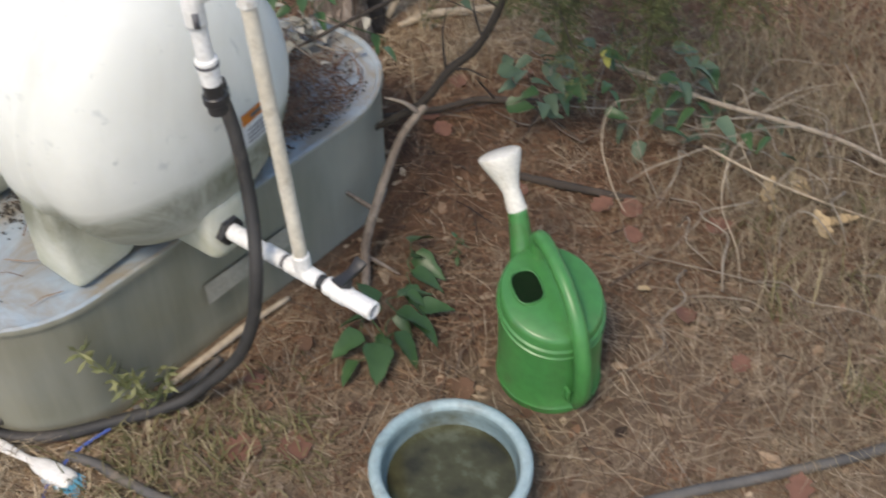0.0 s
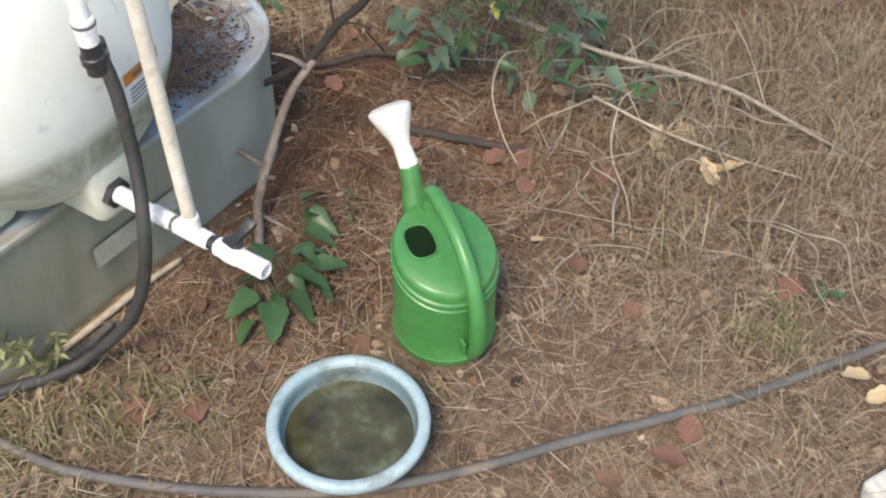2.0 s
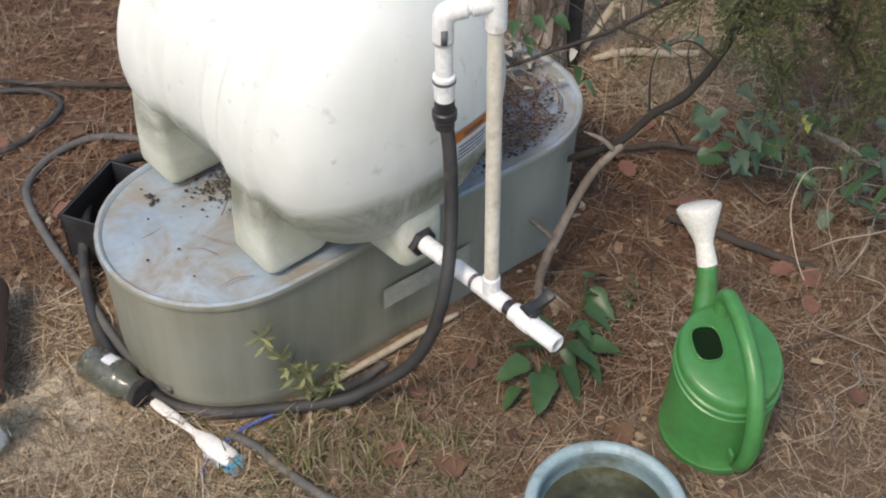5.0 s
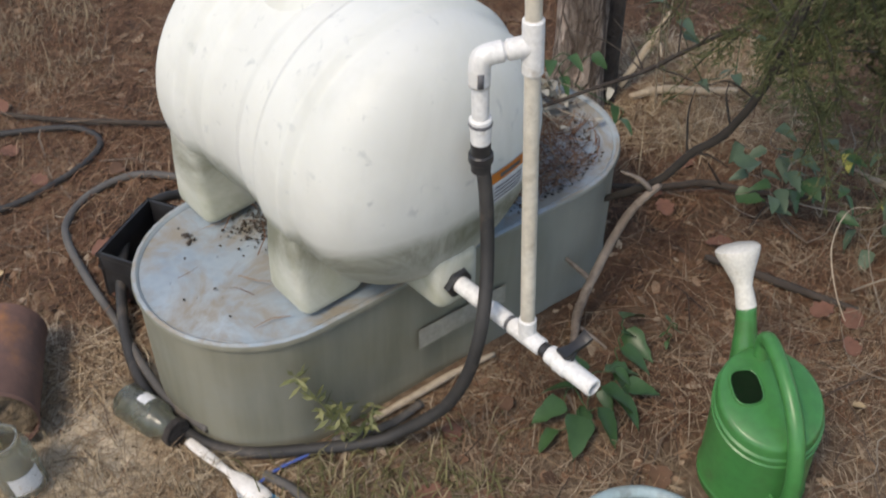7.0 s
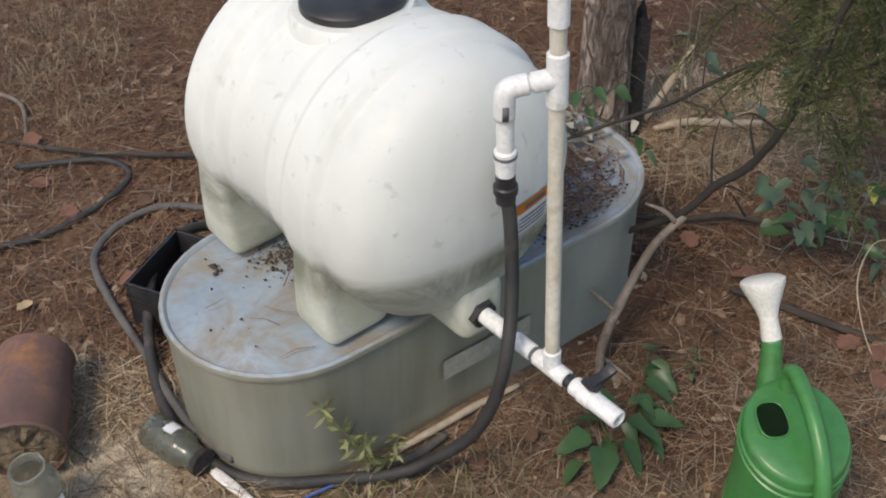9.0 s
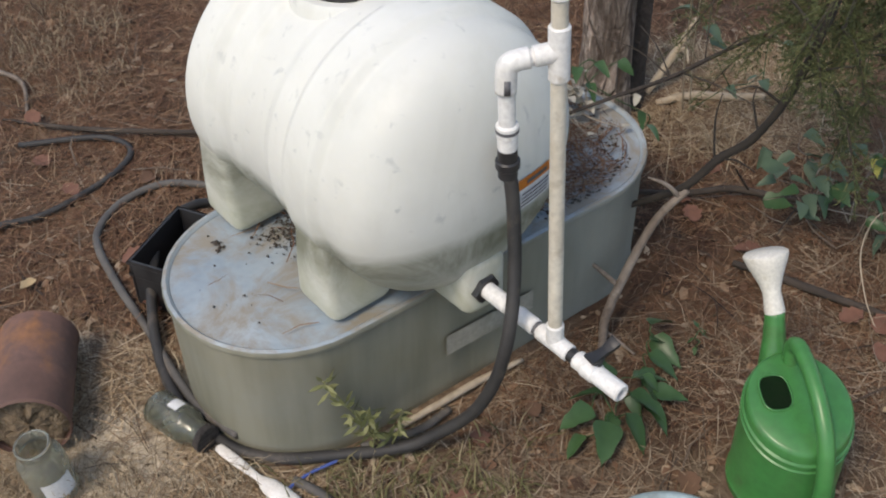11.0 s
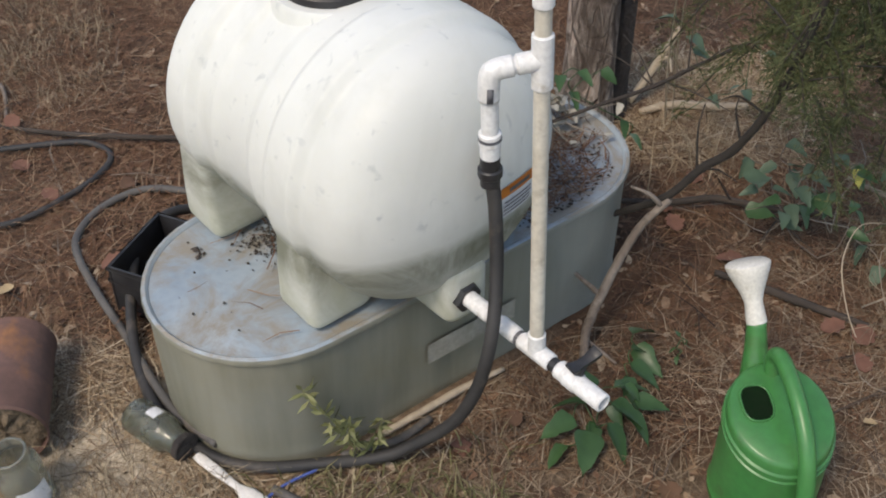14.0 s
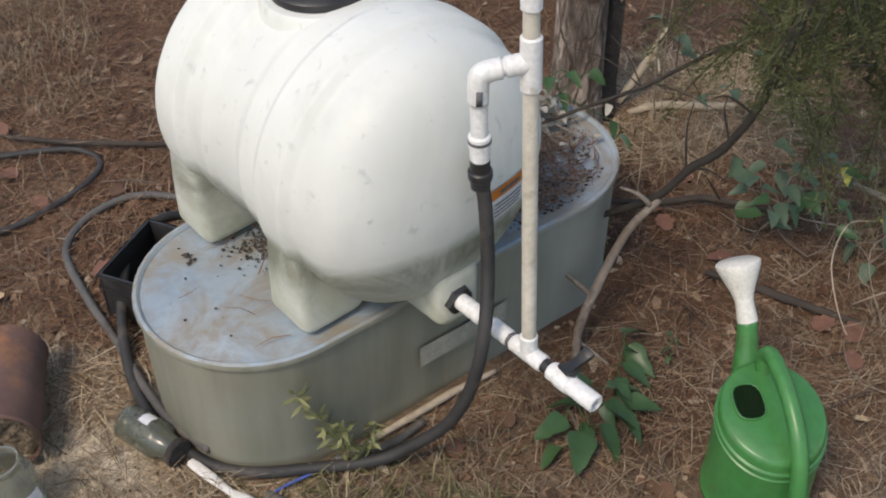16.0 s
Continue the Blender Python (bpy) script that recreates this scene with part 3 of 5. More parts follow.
    sleeve("ink_band", z0 + dn * 0.122, z0 + dn * 0.128, 0.0192, M["ink"], ob, "grey primer ring", bevel=0.0003)
    sleeve("bushing", z0 + dn * 0.114, z0 + dn * 0.138, 0.0185, M["pvc"], ob)
    sleeve("threaded_adapter", z0 + dn * 0.136, z0 + dn * 0.164, 0.0165, M["pvc"], ob)
    part("label_bar", box_plate(z0 + Vector((0.001, -0.0176, -0.036)), 0.010, 0.026), M["ink"], ob)
    sleeve("hose_coupling", z0 + dn * 0.160, z0 + dn * 0.222, 0.0165, M["black_plastic"], ob, "black threaded hose coupling")
    sleeve("coupling_ring", z0 + dn * 0.184, z0 + dn * 0.202, 0.0205, M["black_plastic"], ob)
    return ob


def winged_lever(c):
    """A short lever with two flared wings, pinched at the hub."""
    bm = box_bm(0.066, 0.022, 0.014)
    bmesh.ops.subdivide_edges(bm, edges=[e for e in bm.edges if abs((e.verts[0].co - e.verts[1].co).x) > 0.05], cuts=4)
    for v in bm.verts:
        f = abs(v.co.x) / 0.033
        v.co.y *= 0.75 + 0.45 * f
        v.co.z = v.co.z * (1.1 - 0.35 * f) + 0.010 * f * f
    bmesh.ops.bevel(bm, geom=list(bm.edges), offset=0.0025, segments=2, affect="EDGES", profile=0.5)
    bmesh.ops.transform(bm, matrix=Matrix.Translation(c) @ pose(0, 0, 0, 10, -8, 35), verts=bm.verts)
    return bm


def box_plate(c, w, h):
    bm = box_bm(w, 0.0012, h)
    bmesh.ops.translate(bm, vec=c, verts=bm.verts)
    return bm


build_pipes()


# ---- hoses ----
h = thing("black_hose", "black rubber hose hanging from an elbow, curled round the stock tank", "hose")
tube("tube", [(0.121, 1.320, 0.719), (0.123, 1.321, 0.688), (0.134, 1.308, 0.609), (0.137, 1.263, 0.483), (0.127, 1.208, 0.388), (0.106, 1.196, 0.278), (0.073, 1.208, 0.179),
                               (0.037, 1.219, 0.121), (-0.021, 1.229, 0.065), (-0.084, 1.228, 0.032), (-0.210, 1.224, 0.017), (-0.331, 1.218, 0.016), (-0.421, 1.243, 0.016),
                               (-0.493, 1.301, 0.017), (-0.583, 1.411, 0.019), (-0.642, 1.559, 0.032), (-0.672, 1.730, 0.063), (-0.662, 1.853, 0.094), (-0.601, 1.942, 0.094), (-0.507, 2.006, 0.052)],
                0.0128, M["rubber"], h, "", 14, 10)
sleeve("hose_cuff", (0.121, 1.320, 0.724), (0.124, 1.321, 0.685), 0.0145, M["rubber"], h, "ribbed black cuff")
sleeve("hose_clamp", (0.122, 1.321, 0.706), (0.123, 1.321, 0.695), 0.0156, M["galv"], h, "dull steel clamp")
tagged(tube("grey_hose", [(0.014, 1.339, 0.017), (-0.057, 1.283, 0.015), (-0.167, 1.239, 0.021)], 0.0092, M["rubber_dusty"], None, "", 10, 8), "weathered pale hose end against the stock tank", "hose")
tagged(tube("garden_hose", [(-0.421, 1.262, 0.040), (-0.504, 1.333, 0.038), (-0.580, 1.443, 0.032), (-0.668, 1.598, 0.015), (-0.755, 1.731, 0.014), (-0.835, 1.874, 0.014), (-0.852, 1.959, 0.014), (-0.814, 2.059, 0.015), (-0.725, 2.127, 0.016), (-0.622, 2.124, 0.016), (-0.515, 2.083, 0.015)],
            0.0098, M["rubber_dusty"], None, "", 10, 8), "dusty grey garden hose looping over pine straw", "hose")
tagged(tube("far_hose", [(-1.298, 1.923, 0.010), (-1.082, 1.987, 0.013), (-1.004, 2.019, 0.013), (-0.922, 2.097, 0.013), (-0.853, 2.191, 0.013), (-0.831, 2.278, 0.013), (-0.878, 2.331, 0.013), (-0.957, 2.346, 0.013), (-1.146, 2.319, 0.010)],
            0.0085, M["rubber"], None, "", 10, 8), "dark hose loop lying on pine straw", "hose")
tagged(tube("front_hose", [(-0.300, 1.165, 0.013), (-0.244, 1.131, 0.011), (-0.212, 1.097, 0.011), (-0.146, 1.037, 0.011), (-0.093, 0.999, 0.011), (0.063, 0.918, 0.011), (0.210, 0.862, 0.011), (0.340, 0.823, 0.011), (0.506, 0.797, 0.011), (0.648, 0.791, 0.011), (0.822, 0.796, 0.011), (0.998, 0.793, 0.011),
                           (1.182, 0.795, 0.011), (1.341, 0.811, 0.011), (1.547, 0.830, 0.011), (1.85, 0.86, 0.011)], 0.0108, M["rubber_dusty"], None, "", 12, 8), "grey hose lying across bare soil beneath the pot", "hose")


# ---- watering can ----
def oval_loft(rings, seg=40):
    """A bmesh through rings of (cx, z, rx, ry, tilt): tilt lifts the ring along +x."""
    bm = bmesh.new()
    made = []
    for cx, z, rx, ry, tilt in rings:
        made.append([bm.verts.new((cx + rx * math.cos(2 * math.pi * s / seg), ry * math.sin(2 * math.pi * s / seg), z + tilt * rx * math.cos(2 * math.pi * s / seg))) for s in range(seg)])
    for a, b in zip(made, made[1:]):
        for s in range(seg):
            bm.faces.new((a[s], a[(s + 1) % seg], b[(s + 1) % seg], b[s]))
    return bm, made


CAN = dict(x=0.670, y=1.148, turn=97.0)


def build_can():
    ob = thing("watering_can", "green plastic watering can with an ivory rose, standing on the ground", "watering can", pose(CAN["x"], CAN["y"], 0, 0, 0, CAN["turn"]))
    T = 0.25
    bm, made = oval_loft([(0, 0.0, 0.106, 0.099, 0), (0, 0.004, 0.112, 0.105, 0), (0, 0.018, 0.113, 0.106, 0), (0, 0.022, 0.1095, 0.1025, 0), (0, 0.10, 0.1095, 0.1025, T * 0.35),
                          (0, 0.188, 0.109, 0.102, T), (0, 0.190, 0.112, 0.105, T), (0, 0.195, 0.1125, 0.1055, T), (0, 0.197, 0.1095, 0.1025, T), (0, 0.204, 0.1095, 0.1025, T), (0, 0.206, 0.112, 0.105, T), (0, 0.212, 0.112, 0.105, T), (0, 0.215, 0.108, 0.101, T),
                          (0, 0.230, 0.1075, 0.1005, T), (0, 0.236, 0.105, 0.098, T), (0, 0.2395, 0.100, 0.093, T), (0, 0.243, 0.06, 0.055, T), (0, 0.244, 0.03, 0.03, T)])
    bm.faces.new(made[-1]); bm.faces.new(list(reversed(made[0])))
    part("body", bm, M["green"], ob)
    # filling hole in the deck, to one side of the handle: shade painted, no opening
    hole = []
    for s in range(24):
        a = 2 * math.pi * s / 24
        r = 1 / (abs(math.cos(a)) ** 3 + abs(math.sin(a)) ** 3) ** (1 / 3)
        hole.append((0.020 + 0.036 * r * math.cos(a), 0.043 + 0.029 * r * math.sin(a)))
    v = [(x, y, 0.2462 + T * x) for x, y in hole]
    from_lists("filling_hole", v, [tuple(range(24))], M["dark"], ob, "filling hole, its shaded inside painted as a near-black patch", False)
    rim = [Vector((x, y, 0.2455 + T * x)) for x, y in hole]
    vv, ff = tube_lists(rim + rim[:1], 0.0022, 6, False)
    from_lists("hole_rim", vv, ff, M["green"], ob)
    # spout, rose, handle
    tube("spout", [(0.070, 0.006, 0.14), (0.110, 0.006, 0.205), (0.140, 0.006, 0.266), (0.163, 0.006, 0.322)], [0.040, 0.033, 0.0225, 0.0185], M["green"], ob, "", 20, 6)
    a, b = Vector((0.161, 0.006, 0.318)), Vector((0.216, 0.018, 0.405))
    lathe("rose", [(0.0, 0), (0.0195, 0), (0.0200, 0.004), (0.0175, 0.042), (0.023, 0.062), (0.037, 0.096), (0.0430, 0.112), (0.0430, 0.118), (0.038, 0.1215), (0, 0.124)], M["rose"], ob, "ivory sprinkler rose", 28, m=along(a, b))
    tube("handle", [(0.084, -0.008, 0.252), (0.090, -0.008, 0.293), (0.066, -0.008, 0.316), (0.015, -0.008, 0.313), (-0.05, -0.008, 0.290), (-0.105, -0.008, 0.245), (-0.136, -0.008, 0.172), (-0.140, -0.008, 0.100), (-0.126, -0.008, 0.054), (-0.100, -0.008, 0.038)],
         [0.015, 0.016, 0.016, 0.0155, 0.0155, 0.016, 0.0165, 0.0165, 0.016, 0.015], M["green"], ob, "", 16, 8)
    bm = box_bm(0.030, 0.008, 0.030, 0.003)
    bmesh.ops.translate(bm, vec=(-0.112, 0.012, 0.070), verts=bm.verts)
    part("handle_gusset", bm, M["green"], ob)
    return ob


build_can()


# ---- pot ----
def build_pot():
    ob = thing("flower_pot", "pale blue-grey round pot holding murky green water with sky reflections painted as pale clouds", "flower pot", pose(0.410, 0.903, 0) @ Matrix.Diagonal((1.03, 1.03, 0.86, 1)))
    lathe("pot", [(0, 0.004), (0.092, 0.0), (0.096, 0.006), (0.130, 0.084), (0.136, 0.096), (0.1425, 0.097), (0.1465, 0.102), (0.1472, 0.115), (0.1440, 0.123), (0.1370, 0.1265),
                  (0.1290, 0.1245), (0.1250, 0.119), (0.1240, 0.110)], M["pot"], ob, seg=64)
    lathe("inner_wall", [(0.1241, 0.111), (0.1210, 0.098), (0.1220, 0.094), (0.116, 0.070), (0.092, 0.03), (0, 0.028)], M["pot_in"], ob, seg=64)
    k = Nodes("murky_water_painted_reflection")
    n1 = k.noise(13.0, 6, 0.62)
    # pale end of the ramp paints reflected sky and trees on murky water
    col = k.ramp(n1, [(0.32, (0.026, 0.024, 0.011)), (0.52, (0.055, 0.055, 0.026)), (0.72, (0.13, 0.145, 0.10))])
    k.bump(k.noise(6.0, 2), 0.05, 0.003)
    water = k.done(col, 0.06, 0.0, 0.5)
    lathe("water", [(0.1165, 0.072), (0.06, 0.072), (0, 0.072)], water, ob, "murky green water with sky reflections painted as pale clouds", seg=48)
    return ob


build_pot()


# ---- brush ----
def build_brush():
    a, b = Vector((-0.462, 1.243, 0.029)), Vector((-0.289, 1.092, 0.025))
    m = Matrix.Translation(a) @ Matrix((Vector((0.649, 0.760, 0)), Vector((0, 0, 1)), (b - a).normalized())).transposed().to_4x4() @ Matrix.Scale(0.87, 4)
    ob = thing("scrub_brush", "white plastic scrubbing brush with blue-tipped bristles lying on straw", "brush")
    prof = [(0.0, 0), (0.011, 0.003), (0.0135, 0.02), (0.0135, 0.07), (0.010, 0.115), (0.0085, 0.138), (0.014, 0.155), (0.022, 0.178), (0.025, 0.22), (0.024, 0.252), (0.019, 0.264), (0, 0.266)]
    bm = lathe_bm(prof, 20, 0.5)
    bmesh.ops.transform(bm, matrix=m, verts=bm.verts)
    part("handle", bm, M["brush_white"], ob)
    rng = random.Random(5)
    for nm, mat, z0, z1, cnt, lab in (("bristles", M["bristle_w"], 0.175, 0.245, 260, "white bristles"), ("bristle_tips", M["bristle"], 0.222, 0.262, 260, "blue bristle tips")):
        verts, faces = [], []
        for _ in range(cnt):
            z = rng.uniform(z0, z1)
            p = m @ Vector((rng.uniform(-0.021, 0.021), rng.uniform(-0.006, 0.006), z))
            q = p + Vector((rng.uniform(-0.006, 0.012), rng.uniform(-0.012, 0.004), rng.uniform(-0.026, -0.014))) + (b - a).normalized() * rng.uniform(0.004, 0.02)
            w = Vector((0.0011, 0.0009, 0))
            i = len(verts)
            verts += [p - w, p + w, q + w, q - w]
            faces.append((i, i + 1, i + 2, i + 3))
        from_lists(nm, verts, faces, mat, ob, lab, False)


build_brush()
tagged(tube("blue_cord", [(-0.213, 1.214, 0.013), (-0.269, 1.180, 0.016), (-0.311, 1.143, 0.013), (-0.345, 1.092, 0.008), (-0.343, 1.031, 0.008), (-0.359, 0.989, 0.006)], 0.0035, M["blue_cord"], None, "", 6, 8), "blue cord trailing beneath the brush", "cord")


# ---- clutter beside the stock tank ----
def glass(name, tint, rough=0.08):
    k = Nodes(name)
    k.b.inputs["Transmission Weight"].default_value = 0.9
    k.b.inputs["IOR"].default_value = 1.45
    return k.done(k.mix(k.grey(k.noise(14.0, 5, 0.6), 0.45, 0.7, 0.0, 0.6), tint, (0.42, 0.41, 0.34)), k.grey(k.noise(11.0, 4), 0.4, 0.7, rough, 0.45))


def build_jars():
    g = glass("cloudy_jar_glass", (0.83, 0.87, 0.80))
    ob = thing("glass_jar", "cloudy open glass jar standing on sandy ground", "jar", pose(-0.775, 1.165, 0.0, 4, -6, 20))
    lathe("jar", [(0, 0.006), (0.040, 0.002), (0.046, 0.008), (0.047, 0.10), (0.046, 0.118), (0.038, 0.135), (0.034, 0.142), (0.0345, 0.147), (0.036, 0.149), (0.036, 0.162), (0.034, 0.164),
                  (0.031, 0.163), (0.031, 0.140), (0.043, 0.116), (0.044, 0.012), (0, 0.010)], g, ob, seg=36)
    bm = lathe_bm([(0.0474, 0.03), (0.0474, 0.085)], 36)
    dead = [f for f in bm.faces if math.atan2(f.calc_center_median().y, f.calc_center_median().x) > -0.6 or math.atan2(f.calc_center_median().y, f.calc_center_median().x) < -1.9]
    bmesh.ops.delete(bm, geom=dead, context="FACES")
    part("label", bm, M["label_white"], ob, "worn white paper label")
    g2 = glass("dirty_dark_glass", (0.52, 0.55, 0.47), 0.15)
    ob = thing("dirty_bottle", "dirt-streaked dark glass jar lying on its side", "jar", pose(-0.603, 1.347, 0.041, 90, 0, -128 + 180) @ Matrix.Scale(0.885, 4))
    lathe("jar", [(0, 0.0), (0.038, 0.0), (0.044, 0.007), (0.045, 0.105), (0.042, 0.118), (0.031, 0.133), (0.031, 0.152), (0.033, 0.154), (0.033, 0.166), (0.030, 0.167), (0.027, 0.166), (0.027, 0.14), (0.040, 0.116), (0.041, 0.008), (0, 0.006)], g2, ob, seg=32)
    bm = lathe_bm([(0.0456, 0.055), (0.0456, 0.085)], 40)
    dead = [f for f in bm.faces if not 0.9 < math.atan2(f.calc_center_median().y, f.calc_center_median().x) < 1.7]
    bmesh.ops.delete(bm, geom=dead, context="FACES")
    part("label_scrap", bm, M["label_white"], ob, "torn scrap of white label")
    lathe("lid", [(0.0, 0.160), (0.034, 0.160), (0.035, 0.163), (0.035, 0.175), (0.033, 0.177), (0, 0.176)], M["char"], ob, "dark rusted lid", seg=32)


build_jars()


def build_rusty_can():
    # lies on its side, packed with soil, mouth towards the path
    ob = thing("rusty_can", "large rusted steel can lying on its side, packed with earth", "can", look((-0.838, 1.262, 0.084), (-0.916, 1.760, 0.084)))
    lathe("shell", [(0.080, 0.0), (0.084, 0.0), (0.0855, 0.003), (0.084, 0.007), (0.082, 0.010), (0.082, -0.10), (0.0832, -0.104), (0.082, -0.108), (0.082, -0.245), (0.084, -0.25), (0, -0.252)], M["rust"], ob, seg=40)
    bm = lathe_bm([(0.0815, -0.012), (0.06, -0.006), (0.03, -0.001), (0.0, -0.004)], 30)
    rng = random.Random(3)
    for v in bm.verts:
        v.co.z += rng.uniform(-0.008, 0.010)
    part("packed_earth", bm, M["earth"], ob, "clumpy brown earth filling")


build_rusty_can()


def build_crate():
    ob = thing("plastic_crate", "black plastic box half hidden behind the stock tank", "crate", pose(-0.591, 1.760, 0.0, 0, 0, 66) @ Matrix.Scale(0.80, 4))
    for nm, x, y, sx_, sy_ in (("side", 0, -0.10, 0.26, 0.008), ("side", 0, 0.10, 0.26, 0.008), ("side", -0.126, 0, 0.008, 0.192), ("side", 0.126, 0, 0.008, 0.192)):
        bm = box_bm(sx_, sy_, 0.17, 0.003)
        bmesh.ops.translate(bm, vec=(x, y, 0.085), verts=bm.verts)
        part(nm, bm, M["black_plastic"], ob)
    bm = box_bm(0.244, 0.192, 0.008)
    bmesh.ops.translate(bm, vec=(0, 0, 0.01), verts=bm.verts)
    part("bottom", bm, M["black_plastic"], ob)
    for z in (0.164, 0.12):
        bm = box_bm(0.272, 0.216, 0.010, 0.003)
        bmesh.ops.translate(bm, vec=(0, 0, z), verts=bm.verts)
        hole = [f for f in bm.faces if abs(f.normal.z) > 0.9]
        bmesh.ops.delete(bm, geom=hole, context="FACES")
        part("rib", bm, M["black_plastic"], ob)


build_crate()

bm = box_bm(0.40, 0.30, 0.07, 0.012, 3)
for v in bm.verts:
    v.co += Vector((noise.noise(v.co * 9), noise.noise(v.co * 9 + Vector((4, 0, 0))), 0)) * 0.006
st = part("stepping_stone", bm, M["stone"], None)
st.matrix_world = pose(1.508, 0.439, 0.018, 0, 0, 14)
tagged(st, "pale concrete slab set into the soil", "slab")


# ---- tree, stump and fallen wood ----
def build_tree():
    rng = random.Random(11)
    ob = thing("pine_tree", "pine tree with deeply plated grey-brown bark", "tree", pose(0.455, 2.412, -0.03))
    pts = [(0, 0, -0.05), (0.0, 0.0, 0.10), (0.002, 0.004, 0.4), (-0.005, 0.01, 1.2), (0.01, 0.03, 3.0), (0.03, 0.03, 6.0), (0.05, 0.0, 9.0)]
    path = smooth_path(pts, 14)
    rad = []
    for p in path:
        flare = 0.025 * math.exp(-max(p.z, 0) / 0.10)
        rad.append(0.069 * (1 - p.z / 11.0) + flare)
    v, f = tube_lists(path, rad, 40, True)
    v2 = []
    for q in v:
        c = Vector((0, 0, q.z))
        d = (q - c)
        n = noise.noise((q.x * 22, q.y * 22, q.z * 6)) + 0.5 * noise.noise((q.x * 60, q.y * 60, q.z * 16))
        v2.append(c + d * (1 + 0.07 * n))
    from_lists("trunk", v2, f, M["bark"], ob)
    # limbs and crown, well above the picture
    tufts_v, tufts_f = [], []
    for i in range(26):
        z = rng.uniform(5.2, 8.9)
        a = rng.uniform(0, 2 * math.pi)
        ln = rng.uniform(0.9, 2.3) * (1.2 - (z - 5) / 6)
        tip = Vector((ln * math.cos(a), ln * math.sin(a), z + rng.uniform(-0.1, 0.6)))
        base = Vector((0.03, 0.02, z - 0.3))
        mid = (base + tip) / 2 + Vector((0, 0, 0.12))
        tube("limb", [base, mid, tip], [0.028, 0.018, 0.006], M["wood_dark"], ob, "", 6, 4)
        for _ in range(16):
            t = rng.uniform(0.35, 1.0)
            c = base.lerp(tip, t) + Vector((rng.gauss(0, 0.2), rng.gauss(0, 0.2), rng.gauss(0.05, 0.12)))
            for _ in range(14):
                d = Vector((rng.gauss(0, 1), rng.gauss(0, 1), rng.gauss(0.3, 0.8))).normalized() * rng.uniform(0.12, 0.2)
                w = d.cross(Vector((rng.gauss(0, 1), rng.gauss(0, 1), rng.gauss(0, 1)))).normalized() * 0.004
                k = len(tufts_v)
                tufts_v += [c - w, c + w, c + d]
                tufts_f.append((k, k + 1, k + 2))
    from_lists("crown", tufts_v, tufts_f, M["cedar"], ob, "", False)


build_tree()


def build_stump():
    bm = lathe_bm([(0, -0.05), (0.078, -0.05), (0.074, 0.06), (0.066, 0.18), (0.062, 0.34), (0.058, 0.50), (0.05, 0.53), (0.03, 0.50), (0, 0.49)], 22)
    for v in bm.verts:
        n = noise.noise((v.co.x * 16, v.co.y * 16, v.co.z * 5))
        v.co.x *= 1 + 0.22 * n
        v.co.y *= 1 + 0.22 * n
        if v.co.z > 0.45:
            v.co.z += 0.09 * noise.noise((v.co.x * 30, v.co.y * 30, 2.0))
    ob = part("tree_stump", bm, M["char"], None)
    ob.matrix_world = pose(0.530, 2.465, 0, 0, 2, 40) @ Matrix.Scale(0.69, 4)
    tagged(ob, "dark charred broken stump beside the pine", "stump")


build_stump()


def branch(name, pts, radii, mat, label, seg=9, wob=0.08, twigs=0, rng=None, category="branch"):
    rng = rng or random.Random(len(pts) * 7 + int(abs(pts[0][0]) * 1000))
    ob = tube(name, pts, radii, M[mat], None, "", seg, 8, wob, rng)
    path = smooth_path(pts, 8)
    for _ in range(twigs):
        i = rng.randrange(len(path) // 5, len(path) - 1)
        p = path[i]
        d = Vector((rng.gauss(0, 1), rng.gauss(0, 1), abs(rng.gauss(0.2, 0.5)))).normalized() * rng.uniform(0.08, 0.28)
        m = p + d * 0.5 + Vector((rng.gauss(0, 0.012), rng.gauss(0, 0.012), 0.015))
        e = p + d
        e.z = max(e.z, 0.01)
        m.z = max(m.z, 0.01)
        r = radii[-1] * 0.8
        tube("twig", [p, m, e], [r, r * 0.7, r * 0.35], M[mat], ob, "", 5, 4)
    return tagged(ob, label, category)


branch("fallen_branch", [(0.343, 1.452, 0.013), (0.354, 1.499, 0.032), (0.369, 1.564, 0.063), (0.421, 1.639, 0.137), (0.481, 1.690, 0.231), (0.543, 1.704, 0.304)], [0.0089, 0.0098, 0.0107, 0.0107, 0.0098, 0.0089], "wood_grey", "weathered grey branch leaning beside the stock tank", twigs=2)
branch("twig", [(0.360, 1.545, 0.037), (0.395, 1.521, 0.021), (0.426, 1.490, 0.013)], [0.0052, 0.0044, 0.0026], "wood_grey", "short grey side shoot resting on straw")
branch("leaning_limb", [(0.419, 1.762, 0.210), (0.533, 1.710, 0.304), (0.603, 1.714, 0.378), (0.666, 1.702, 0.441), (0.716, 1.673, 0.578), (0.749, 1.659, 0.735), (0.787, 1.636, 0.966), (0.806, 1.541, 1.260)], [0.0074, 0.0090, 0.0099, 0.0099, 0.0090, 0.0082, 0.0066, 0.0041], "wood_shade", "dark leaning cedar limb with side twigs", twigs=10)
branch("ground_branch", [(0.489, 2.050, 0.021), (0.639, 2.028, 0.032), (0.739, 2.034, 0.037), (0.832, 2.011, 0.032), (0.925, 1.982, 0.032), (1.048, 1.983, 0.021)], [0.0062, 0.0085, 0.0093, 0.0093, 0.0077, 0.0046], "wood_dark", "dark fallen stick on reddish straw", twigs=3)
